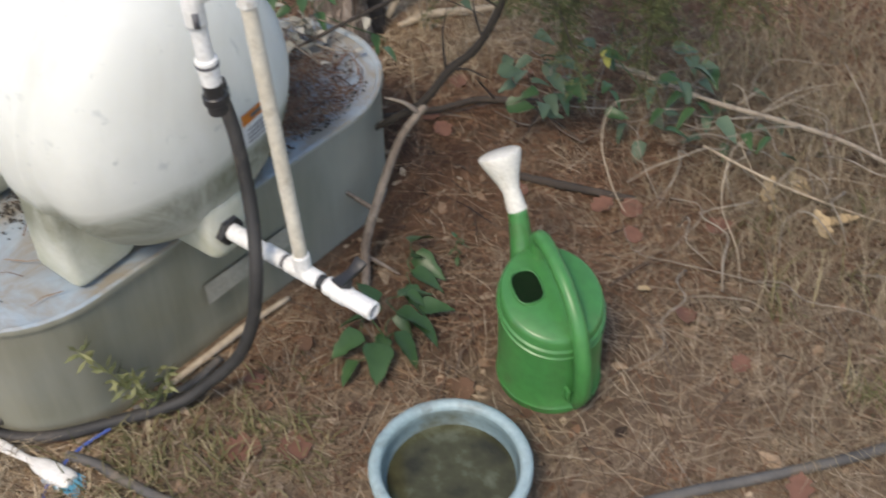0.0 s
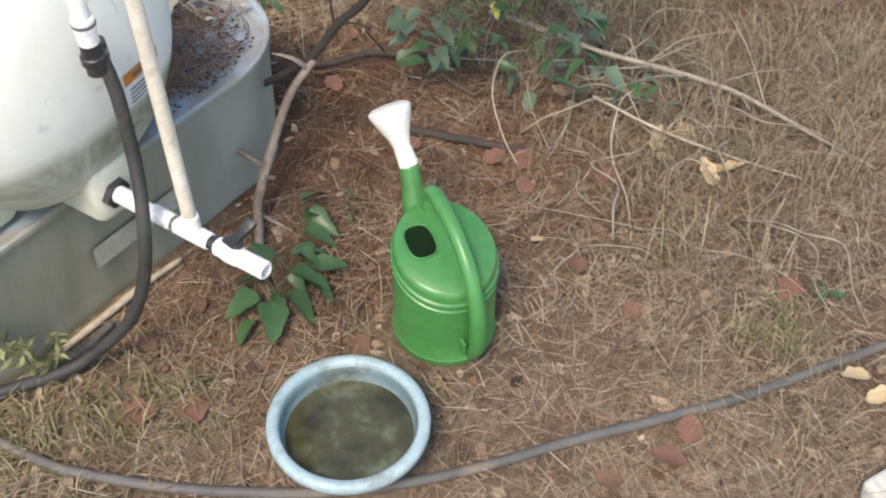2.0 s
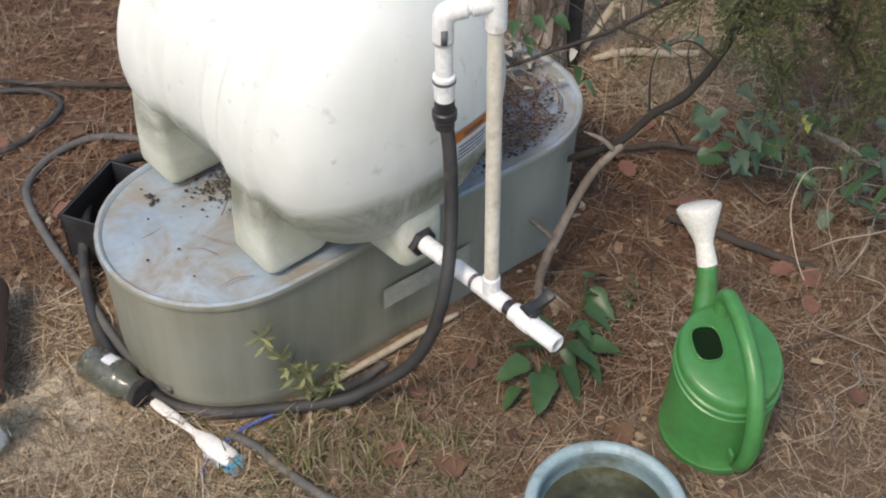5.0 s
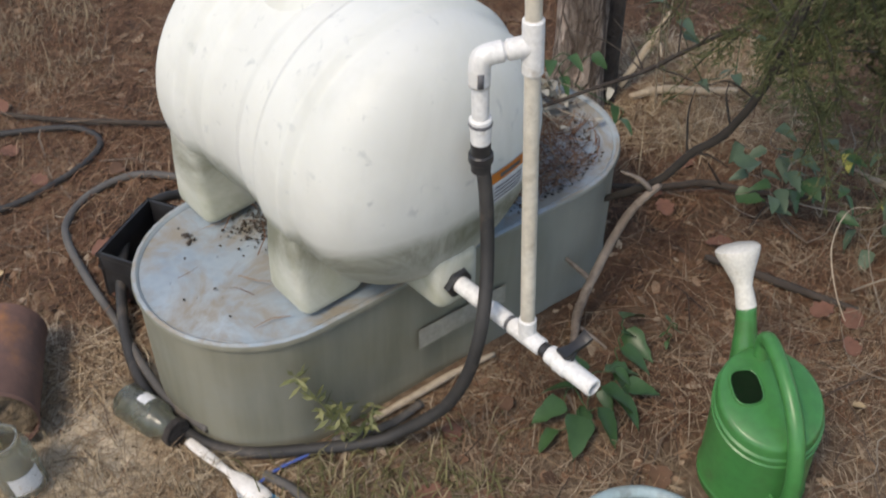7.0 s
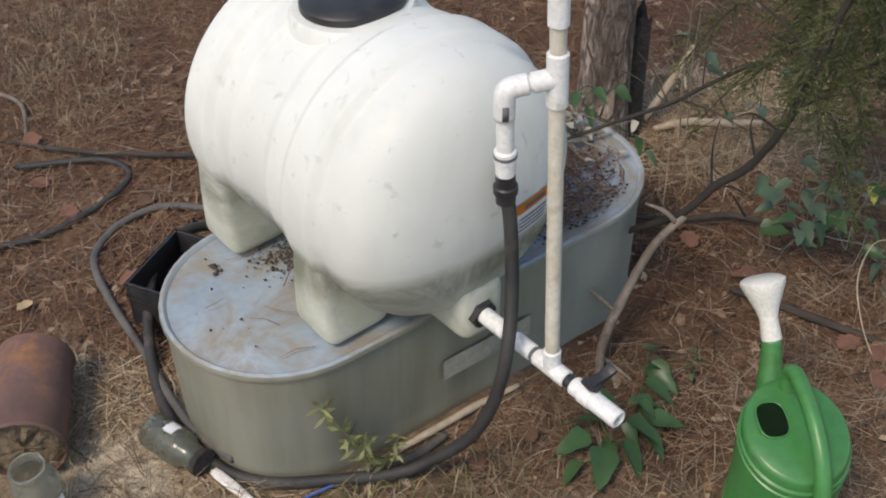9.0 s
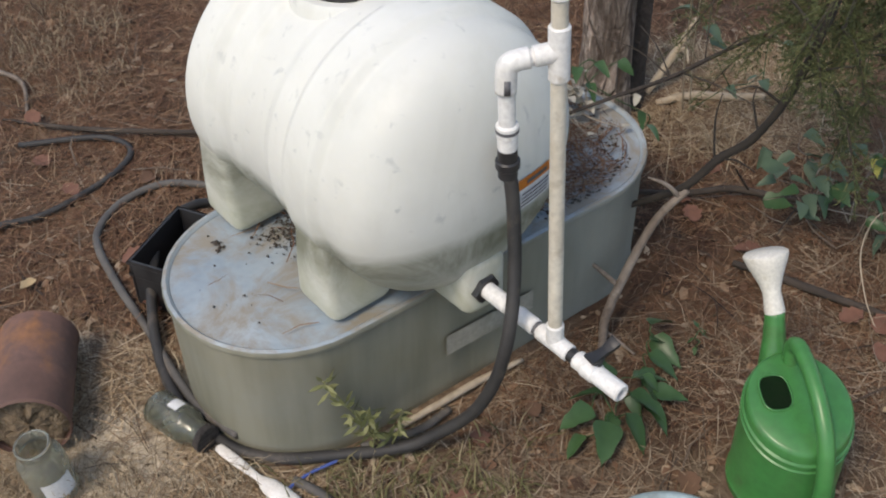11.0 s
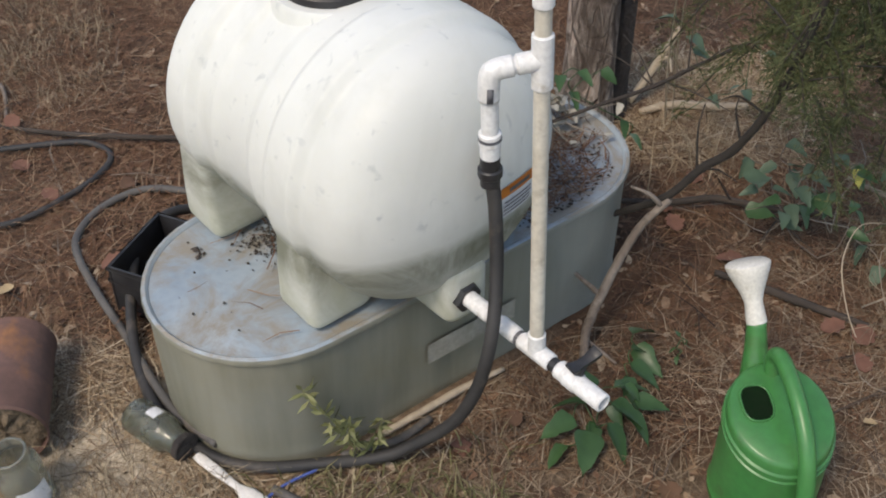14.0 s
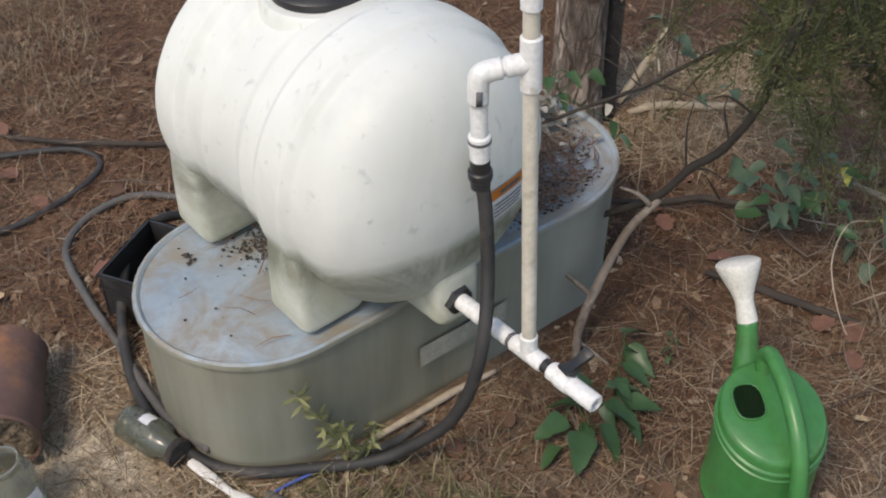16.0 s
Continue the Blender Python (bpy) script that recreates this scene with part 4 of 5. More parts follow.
branch("dark_stick", [(0.700, 1.782, 0.013), (0.796, 1.726, 0.015), (0.911, 1.652, 0.015), (1.016, 1.593, 0.013)], [0.0081, 0.0105, 0.0105, 0.0073], "wood_dark", "dark rotting stick half sunk in straw")
branch("thin_branch", [(0.268, 1.926, 0.341), (0.409, 1.984, 0.357), (0.557, 2.063, 0.357), (0.666, 2.143, 0.357), (0.791, 2.190, 0.389), (0.901, 2.190, 0.441)], [0.0038, 0.0046, 0.0053, 0.0053, 0.0046, 0.0030], "wood_dark", "thin dark branch lying over the stock tank end", twigs=8)
branch("pale_stick", [(0.589, 2.477, 0.032), (0.658, 2.514, 0.126), (0.719, 2.534, 0.231)], [0.0103, 0.0110, 0.0089], "wood_pale", "pale broken stick propped on straw", twigs=1)
branch("pale_log", [(0.614, 2.441, 0.021), (0.708, 2.458, 0.032), (0.813, 2.447, 0.032), (0.916, 2.447, 0.032)], [0.0098, 0.0125, 0.0125, 0.0084], "wood_pale", "pale dead stick lying in sunlit straw")
branch("long_branch", [(1.042, 1.971, 0.147), (1.145, 1.901, 0.126), (1.259, 1.784, 0.115), (1.401, 1.695, 0.094), (1.543, 1.586, 0.074), (1.686, 1.419, 0.032), (1.778, 1.302, 0.010)], [0.0051, 0.0066, 0.0070, 0.0066, 0.0059, 0.0044, 0.0029], "wood_bleached", "long pale grey dead branch across dry grass", twigs=12)
branch("thin_branch", [(1.190, 1.635, 0.105), (1.314, 1.525, 0.063), (1.454, 1.419, 0.032), (1.592, 1.315, 0.016)], [0.0031, 0.0035, 0.0031, 0.0016], "wood_pale", "thin straw-coloured dead stem in the grass", twigs=2)
branch("arched_stem", [(0.982, 1.540, 0.000), (0.956, 1.603, 0.063), (0.951, 1.677, 0.137), (0.995, 1.737, 0.189), (1.073, 1.770, 0.168)], [0.0013, 0.0015, 0.0015, 0.0013, 0.0008], "wood_pale", "thin arching dry stem rising from straw")
branch("arched_stem", [(1.140, 1.260, 0.000), (1.167, 1.356, 0.032), (1.171, 1.468, 0.074), (1.222, 1.557, 0.136), (1.305, 1.621, 0.126)], [0.0015, 0.0017, 0.0017, 0.0015, 0.0008], "wood_pale", "thin arching dry stem rising from straw", twigs=4)
branch("dry_stalk", [(0.683, 2.413, 0.000), (0.645, 2.316, 0.262), (0.609, 2.174, 0.578), (0.553, 1.977, 0.892)], [0.0028, 0.0025, 0.0021, 0.0014], "wood_pale", "upright dry stalk beside the pine", twigs=2, category="stalk")
branch("dry_stalk", [(0.700, 2.403, 0.000), (0.658, 2.291, 0.315), (0.623, 2.144, 0.630), (0.560, 1.948, 0.945)], [0.0021, 0.0021, 0.0018, 0.0014], "wood_pale", "upright dry stalk beside the pine", category="stalk")
branch("pale_stick", [(-0.148, 1.257, 0.013), (-0.022, 1.345, 0.015), (0.082, 1.421, 0.015), (0.177, 1.481, 0.013)], [0.0064, 0.0083, 0.0083, 0.0055], "wood_pale", "pale dry stick lying along the foot of the stock tank")
branch("root", [(-1.229, 2.459, 0.000), (-1.001, 2.379, 0.021), (-0.783, 2.349, 0.026), (-0.621, 2.348, 0.021), (-0.419, 2.387, 0.000)], [0.0038, 0.0070, 0.0077, 0.0064, 0.0038], "wood_dark", "dark surface root crossing pine straw", category="root")
branch("root", [(-1.420, 2.839, 0.000), (-1.311, 2.691, 0.021), (-1.204, 2.604, 0.021), (-1.150, 2.421, 0.000)], [0.0033, 0.0067, 0.0067, 0.0033], "wood_grey", "dark surface root crossing pine straw", category="root")


# ---- leaves ----
def leaf_lists(length, width, fold=0.25, droop=0.2, heart=0.0, lobes=0, rng=None):
    """One leaf along +x with a folded midrib; lobes make an oak-like edge."""
    n = 9
    verts, faces = [], []
    for i in range(n + 1):
        t = i / n
        w = width * (math.sin(math.pi * min(1, t ** (0.75 - 0.25 * heart) * 0.97 + 0.03)) ** 0.8)
        if lobes:
            w *= 0.88 + 0.16 * math.sin(t * lobes * 2 * math.pi + 0.6)
        if i == n:
            w = 0.0004
        x = length * t
        z = -droop * length * t * t
        jag = rng.uniform(-0.05, 0.05) * width if rng else 0
        verts += [(x, -w / 2 - jag, z + fold * w / 2 + 0.15 * jag), (x, 0, z), (x, w / 2 + jag, z + fold * w / 2 - 0.15 * jag)]
    for i in range(n):
        a = 3 * i
        faces += [(a, a + 3, a + 4, a + 1), (a + 1, a + 4, a + 5, a + 2)]
    return verts, faces


def leaf_mesh(name, mat, **kw):
    v, f = leaf_lists(**kw)
    me = bpy.data.meshes.new(name)
    me.from_pydata(v, [], f)
    me.materials.append(M[mat])
    me.polygons.foreach_set("use_smooth", [True] * len(me.polygons))
    return me


LR = random.Random(21)
LEAF = {
    "red": [leaf_mesh("fallen_leaf", "leaf_red", length=0.085, width=0.075, fold=0.3, droop=-0.1, lobes=3, rng=LR) for _ in range(3)],
    "tan": [leaf_mesh("fallen_leaf", "leaf_tan", length=0.08, width=0.05, fold=0.7, droop=-0.4, lobes=2, rng=LR) for _ in range(3)],
    "brown": [leaf_mesh("fallen_leaf", "leaf_brown", length=0.07, width=0.06, fold=0.4, droop=0.1, lobes=3, rng=LR) for _ in range(3)],
}
LEAF_LABEL = {"red": "dead red-brown leaf lying on straw", "tan": "curled dry tan leaf lying on straw", "brown": "dead dark brown leaf lying on straw"}


def fallen(kind, x, y, size=1.0, z=0.012):
    me = LR.choice(LEAF[kind])
    ob = new("fallen_leaf", me)
    ob.matrix_world = pose(x, y, z + max(0, relief(x, y)), LR.uniform(-14, 14), LR.uniform(-14, 10), LR.uniform(0, 360)) @ Matrix.Diagonal((size, size, size, 1))
    tagged(ob, LEAF_LABEL[kind], "leaf", "fallen leaves")


for kind, x, y, s in (("red", 0.072, 1.096, 1.01), ("red", 0.133, 1.039, 0.97), ("red", 0.072, 1.290, 0.64), ("red", 0.953, 0.730, 0.85), ("red", 1.027, 0.726, 0.74), ("red", 0.974, 1.539, 0.81),
                      ("red", 0.966, 1.452, 0.66), ("red", 1.136, 1.448, 0.81), ("tan", 1.302, 1.507, 0.87), ("tan", 1.332, 1.478, 0.72), ("tan", 1.399, 1.491, 0.95), ("tan", 1.400, 1.397, 0.96), ("tan", 1.387, 1.356, 0.89),
                      ("brown", 0.487, 1.167, 0.86), ("brown", 0.628, 1.191, 0.65), ("red", 1.528, 1.668, 0.83), ("brown", 1.469, 1.672, 0.76), ("red", 1.425, 1.046, 0.85), ("red", 0.999, 1.238, 0.68), ("tan", 1.442, 0.768, 0.89),
                      ("tan", 1.402, 0.713, 0.81), ("tan", 0.950, 1.310, 0.51), ("red", 1.074, 1.078, 0.61), ("brown", 0.199, 1.319, 0.64), ("red", 0.779, 1.830, 0.79), ("red", 0.640, 2.035, 0.69), ("red", 0.641, 1.940, 0.71),
                      ("red", 0.907, 1.582, 0.73), ("red", 0.768, 1.674, 0.65), ("red", -0.770, 1.831, 0.86), ("tan", -0.969, 1.778, 0.63), ("red", -0.938, 2.100, 0.65), ("brown", -0.751, 2.175, 0.78), ("red", -0.679, 1.712, 0.73),
                      ("red", -1.043, 2.229, 0.69), ("tan", -0.900, 1.618, 0.57), ("red", -1.118, 2.424, 0.65), ("red", 0.914, 2.158, 0.73), ("red", 0.730, 2.184, 0.74), ("tan", 0.073, 0.861, 0.70), ("brown", 0.826, 0.701, 0.80), ("tan", 0.724, 0.591, 0.73)):
    fallen(kind, x, y, s)


def leafy_plant(name, label, category, root, leaves, mat, stem_mat="leaf_green", group=""):
    """Leaves (x, y, z, length, heading, droop) on thin stems from one root."""
    ob = thing(name, label, category, None, group)
    rng = random.Random(int(root[0] * 997) + len(leaves))
    joints = [Vector(root)]
    for x, y, z, ln, head, droop in sorted(leaves, key=lambda q: (Vector(q[:3]) - Vector(root)).length):
        m = mat if isinstance(mat, str) else rng.choice(mat)
        ln *= 0.85
        v, f = leaf_lists(ln, ln * rng.uniform(0.46, 0.62), rng.uniform(0.2, 0.55), droop, 1.0, 0, rng)
        lf = from_lists("leaf", v, f, M[m], ob)
        lf.matrix_world = pose(x, y, z, rng.uniform(-38, 38), rng.uniform(-12, 32), head)
        p = Vector((x, y, z))
        r = min(joints, key=lambda q: (q - p).length)
        joints.append(p)
        tube("stem", [r, (r + p) / 2 + Vector((rng.gauss(0, 0.008), rng.gauss(0, 0.008), rng.uniform(-0.01, 0.012))), p], [0.0016, 0.0014, 0.0010], M[stem_mat], ob, "", 5, 4)
    return ob


leafy_plant("broadleaf_plant", "low plant with broad pointed green leaves beneath the valve", "plant", (0.367, 1.315, 0.000),
            [(0.309, 1.306, 0.052, 0.103, 215, 0.2), (0.337, 1.271, 0.047, 0.120, 262, 0.25), (0.378, 1.283, 0.058, 0.109, 300, 0.2), (0.288, 1.249, 0.032, 0.078, 230, 0.2), (0.390, 1.331, 0.063, 0.103, 330, 0.2), (0.403, 1.377, 0.063, 0.102, 10, 0.2),
             (0.427, 1.407, 0.058, 0.091, 300, 0.2), (0.448, 1.453, 0.052, 0.100, 330, 0.2), (0.468, 1.507, 0.052, 0.104, 300, 0.3), (0.464, 1.531, 0.063, 0.093, 40, 0.2), (0.358, 1.364, 0.073, 0.082, 120, 0.1), (0.444, 1.355, 0.042, 0.092, 350, 0.2),
             (0.334, 1.335, 0.063, 0.087, 170, 0.2), (0.421, 1.316, 0.047, 0.093, 310, 0.3), (0.357, 1.302, 0.032, 0.073, 245, 0.3), (0.398, 1.352, 0.037, 0.067, 285, 0.3), (0.442, 1.437, 0.031, 0.060, 260, 0.3), (0.422, 1.369, 0.079, 0.061, 330, 0.2), (0.453, 1.478, 0.073, 0.060, 20, 0.2)], "leaf_green")
rv = random.Random(8)
vine = []
for i in range(74):
    t = rv.random() ** 1.5
    x = 0.85 + 0.50 * t + rv.gauss(0, 0.06)
    y = 1.97 - 0.24 * t + rv.gauss(0, 0.07)
    vine.append((x, y, rv.uniform(0.04, 0.30) * (1 - 0.35 * t), rv.uniform(0.05, 0.085), rv.uniform(170, 370), rv.uniform(0.1, 0.45)))
leafy_plant("climbing_vine", "tangled vine with broad grey-green leaves over dead sticks", "vine", (0.965, 1.841, 0.000), vine, ["leaf_grey", "leaf_green", "leaf_grey"], "wood_grey")
leafy_plant("yellow_leaf_sprig", "sprig with a yellowing leaf in the vine", "vine", (1.043, 1.888, 0.000), [(1.034, 1.894, 0.231, 0.063, 250, 0.1), (1.125, 1.852, 0.105, 0.034, 280, 0.2)], "leaf_yellow")
leafy_plant("climbing_vine", "vine with fresh green leaves over the stock tank end", "vine", (0.441, 2.216, -0.000),
            [(0.296, 1.984, 0.420, 0.055, 200, 0.2), (0.329, 2.020, 0.420, 0.058, 260, 0.3), (0.374, 2.038, 0.420, 0.062, 300, 0.3), (0.429, 2.059, 0.409, 0.058, 330, 0.3), (0.358, 2.031, 0.367, 0.063, 285, 0.4), (0.277, 1.996, 0.441, 0.055, 160, 0.2),
             (0.253, 1.928, 0.483, 0.059, 250, 0.2), (0.297, 2.010, 0.494, 0.054, 230, 0.2), (0.484, 2.019, 0.294, 0.060, 280, 0.4), (0.505, 2.020, 0.252, 0.065, 300, 0.4)], "leaf_green")
leafy_plant("climbing_vine", "slender vine with pale green leaves on dry stalks", "vine", (0.695, 2.407, 0.021),
            [(0.629, 2.234, 0.441, 0.067, 150, 0.2), (0.674, 2.257, 0.378, 0.075, 300, 0.3), (0.699, 2.296, 0.315, 0.062, 330, 0.3), (0.778, 2.333, 0.147, 0.057, 280, 0.3), (0.884, 2.399, 0.262, 0.061, 40, 0.2), (0.922, 2.402, 0.231, 0.068, 330, 0.3), (0.883, 2.388, 0.126, 0.063, 270, 0.2),
             (0.886, 2.438, 0.105, 0.049, 200, 0.2)], "leaf_grey")
rd = random.Random(15)
leafy_plant("dead_vine", "bleached dead vine leaves heaped on the stock tank end", "vine", (0.34, 2.00, 0.32),
            [(0.31 + rd.gauss(0, 0.055), 2.02 + rd.gauss(0, 0.06), 0.335 + abs(rd.gauss(0, 0.025)), rd.uniform(0.03, 0.058), rd.uniform(0, 360), rd.uniform(0.0, 0.5)) for _ in range(34)], "leaf_bleached", "wood_bleached")
leafy_plant("seedling", "small green seedling in dry grass", "plant", (1.459, 0.975, -0.000), [(1.459, 0.975, 0.032, 0.039, 200, 0.1), (1.469, 0.967, 0.032, 0.039, 330, 0.1), (1.446, 0.991, 0.031, 0.034, 100, 0.1)], "leaf_green")
leafy_plant("seedling", "small green seedling beside the watering can rose", "plant", (0.568, 1.513, 0.000), [(0.558, 1.507, 0.042, 0.026, 200, 0.1), (0.575, 1.508, 0.052, 0.026, 330, 0.1), (0.564, 1.522, 0.063, 0.026, 100, 0.1), (0.560, 1.501, 0.021, 0.026, 260, 0.1)], "leaf_green")


def build_dead_shrub():
    """A tangle of thin bare stems lying over one another."""
    rng = random.Random(77)
    ob = thing("dead_shrub", "tangle of bare grey dead stems over dry grass", "shrub", None)
    for i in range(34):
        x, y = rng.uniform(1.00, 1.50), rng.uniform(1.20, 1.95)
        a = rng.uniform(0, 2 * math.pi)
        ln = rng.uniform(0.15, 0.45)
        pts = []
        top = rng.uniform(0.02, 0.13)
        for j in range(6):
            t = j / 5
            px, py = x + math.cos(a) * ln * t, y + math.sin(a) * ln * t
            a += rng.gauss(0, 0.22)
            pts.append((px, py, 0.004 + top * math.sin(math.pi * min(1, t * 0.8 + 0.05))))
        r = rng.uniform(0.0012, 0.003)
        tube("stem", pts, [r, r, r * 0.9, r * 0.8, r * 0.6, r * 0.4], M["wood_bleached"], ob, "", 5, 3)


build_dead_shrub()


def build_weed():
    rng = random.Random(4)
    ob = thing("weed", "yellow-green feathery weed against the stock tank wall", "weed", None)
    for root, tip in (((-0.120, 1.237, 0.000), (-0.229, 1.220, 0.247)), ((-0.147, 1.234, 0.000), (-0.146, 1.219, 0.158)), ((-0.120, 1.237, 0.000), (-0.080, 1.240, 0.137))):
        r, t = Vector(root), Vector(tip)
        tube("stem", [r, r.lerp(t, 0.5) + Vector((0.01, -0.01, 0.01)), t], [0.002, 0.0016, 0.001], M["weed"], ob, "", 5, 5)
        verts, faces = [], []
        for i in range(34):
            p = r.lerp(t, rng.uniform(0.35, 1.0))
            d = Vector((rng.gauss(0, 1), rng.gauss(0, 0.7), rng.gauss(0.1, 0.6))).normalized() * rng.uniform(0.022, 0.045)
            w = d.cross(Vector((rng.gauss(0, 1), rng.gauss(0, 1), rng.gauss(0, 1)))).normalized() * 0.0048
            k = len(verts)
            verts += [p, p + d * 0.5 - w, p + d, p + d * 0.5 + w]
            faces.append((k, k + 1, k + 2, k + 3))
        from_lists("foliage", verts, faces, M["weed"], ob, "", False)


build_weed()


# ---- cedar bough ----
def build_cedar():
    rng = random.Random(17)
    ob = thing("cedar_bough", "hanging feathery green cedar bough", "cedar", None)
    verts, faces = [], []
    for i in range(62):
        b = Vector((rng.uniform(0.74, 1.25), rng.uniform(1.66, 2.20), rng.uniform(0.46, 1.00)))
        d = Vector((rng.gauss(-0.1, 0.5), rng.gauss(-0.4, 0.4), rng.gauss(-0.6, 0.35))).normalized() * rng.uniform(0.14, 0.32)
        tube("twig", [b, b + d * 0.5 + Vector((0, 0, 0.03)), b + d], [0.004, 0.003, 0.0012], M["wood_dark"], ob, "", 5, 4)
        for j in range(90):
            t = rng.uniform(0.05, 1.0)
            p = b + d * t + Vector((0, 0, 0.03 * math.sin(math.pi * t)))
            q = (d.normalized() * 0.6 + Vector((rng.gauss(0, 0.7), rng.gauss(0, 0.7), rng.gauss(0, 0.6)))).normalized() * rng.uniform(0.04, 0.09)
            for s in range(7):
                a = p + q * rng.uniform(0.1, 0.9)
                e = (q.normalized() + Vector((rng.gauss(0, 0.7), rng.gauss(0, 0.7), rng.gauss(0, 0.7)))).normalized() * rng.uniform(0.009, 0.022)
                w = e.cross(Vector((rng.gauss(0, 1), rng.gauss(0, 1), rng.gauss(0, 1)))).normalized() * 0.0013
                k = len(verts)
                verts += [a - w, a + w, a + e]
                faces.append((k, k + 1, k + 2))
            w = q.cross(Vector((rng.gauss(0, 1), rng.gauss(0, 1), 0.3))).normalized() * 0.0009
            k = len(verts)
            verts += [p - w, p + w, p + q]
            faces.append((k, k + 1, k + 2))
    from_lists("sprays", verts, faces, M["cedar"], ob, "fine green scale-leaf sprays", False)


build_cedar()


# ---- straw, grass and litter ----
def strips(name, items, mat, label, category, width=0.0016):
    """Many thin bent blades in one mesh: items are (root, mid, tip)."""
    n = len(items)
    P = np.array(items, float).reshape(n, 3, 3)
    d = P[:, 2] - P[:, 0]
    side = np.stack([-d[:, 1], d[:, 0], np.zeros(n)], 1)
    side /= np.maximum(np.linalg.norm(side, axis=1, keepdims=True), 1e-6)
    w = width * np.random.RandomState(3).uniform(0.6, 1.3, (n, 1))
    V = np.stack([P[:, 0] - side * w / 2, P[:, 0] + side * w / 2, P[:, 1] - side * w / 2, P[:, 1] + side * w / 2, P[:, 2] - side * w / 6, P[:, 2] + side * w / 6], 1).reshape(-1, 3)
    base = np.arange(n)[:, None] * 6
    F = np.concatenate([base + [0, 1, 3, 2], base + [2, 3, 5, 4]], 1).reshape(-1, 4)
    me = bpy.data.meshes.new(name)
    me.vertices.add(len(V))
    me.vertices.foreach_set("co", V.ravel())
    me.loops.add(F.size)
    me.loops.foreach_set("vertex_index", F.ravel())
    me.polygons.add(len(F))
    me.polygons.foreach_set("loop_start", np.arange(0, F.size, 4))
    me.update(calc_edges=True)
    me.materials.append(M[mat])
    return tagged(new(name, me), label, category, kind="stuff")


def in_stock(x, y, grow=0.0):
    c, s = math.cos(radians(STK["turn"])), math.sin(radians(STK["turn"]))
    u, v = (x - STK["x"]) * c + (y - STK["y"]) * s, -(x - STK["x"]) * s + (y - STK["y"]) * c
    return math.hypot(max(0, abs(u) - STK["length"] / 2), v) < STK["r"] + 0.012 + grow


def blocked(x, y):
    return in_stock(x, y) or math.hypot(x - 0.410, y - 0.903) < 0.13 or math.hypot(x - CAN["x"], y - CAN["y"]) < 0.11


def lying(n, seed, x0, x1, y0, y1, keep, lo=0.07, hi=0.16, lift=0.010):
    rng = np.random.RandomState(seed)
    out = []
    while len(out) < n:
        x, y = rng.uniform(x0, x1), rng.uniform(y0, y1)
        if rng.rand() > keep(x, y) or blocked(x, y):
            continue
        a, ln = rng.uniform(0, 2 * math.pi), rng.uniform(lo, hi)
        b = a + rng.normal(0, 0.22)
        z = relief(x, y) + abs(rng.normal(0, lift)) + 0.0015
        m = (x + 0.5 * ln * math.cos(a), y + 0.5 * ln * math.sin(a), z + rng.normal(0.002, 0.004))
        e = (m[0] + 0.5 * ln * math.cos(b), m[1] + 0.5 * ln * math.sin(b), max(relief(x, y) + 0.001, z + rng.normal(0, 0.008)))
        if blocked(e[0], e[1]):
            continue
        out.append(((x, y, z), m, e))
    return out


def patchy(x, y, k, shift):
    return 0.5 + 0.5 * noise.noise((x * k, y * k, shift))


def red_zone(x, y):
    """Straw lies thick behind and beside the tank, thin on the trodden soil in front."""
    d = 1.0
    if y < 1.28:
        d = 0.25
    if x < -0.47 and y < 1.33:
        d = 0.35
    if math.hypot(x + 0.68, y - 1.235) < 0.26:
        d = 0.05
    return max(0.01, d * (0.25 + 1.0 * max(0, patchy(x, y, 2.2, 5.0) - 0.12)))


def tan_zone(x, y):
    d = 0.75 if y < 1.6 else 0.14
    if math.hypot(x + 0.66, y - 1.22) < 0.17:
        d = 0.1
    if x > 0.8 and y < 2.0:
        d = 1.0
    return max(0.05, d * (0.3 + 0.9 * max(0, patchy(x, y, 2.6, 9.0) - 0.1)))


strips("pine_straw", lying(46000, 1, -1.9, 2.4, 0.6, 3.7, red_zone, 0.055, 0.13, 0.008), "needles_red", "reddish fallen pine needles covering the ground", "pine straw", 0.0017)
strips("far_straw", lying(26000, 41, -2.2, 2.4, 1.85, 4.2, lambda x, y: 0.15 + 0.85 * max(0, patchy(x, y, 1.7, 15.0)) ** 1.5 * 1.6, 0.07, 0.15, 0.012), "needles_red", "deep reddish pine needles under the trees", "pine straw", 0.0020)
# paler needles here imitate a sun fleck behind the pine
strips("tan_straw", lying(4200, 43, 0.56, 1.12, 2.22, 2.75, lambda x, y: 0.3 + 0.7 * patchy(x, y, 3.0, 4.0), 0.06, 0.15, 0.015), "needles_gold", "straw under the cedar, coloured pale to look sunlit", "pine straw", 0.0019)
strips("golden_straw", lying(6000, 44, -1.05, -0.24, 0.85, 1.55, lambda x, y: (0.06 if math.hypot(x + 0.66, y - 1.22) < 0.17 else 1.0) * (0.2 + 0.8 * patchy(x, y, 4.0, 2.0)), 0.055, 0.135, 0.010), "needles_gold", "golden pine needles beside the rusty can", "pine straw", 0.0020)
strips("fine_twigs", lying(1300, 42, -1.7, 2.3, 0.4, 3.4, lambda x, y: 0.8, 0.035, 0.18, 0.010), "twigs", "scattered thin dead twigs", "twigs", 0.0034)
strips("pale_straw", lying(26000, 2, -1.3, 2.4, 0.4, 2.8, tan_zone, 0.055, 0.14, 0.008), "needles_tan", "pale tan fallen pine needles and dry stems", "pine straw", 0.0017)


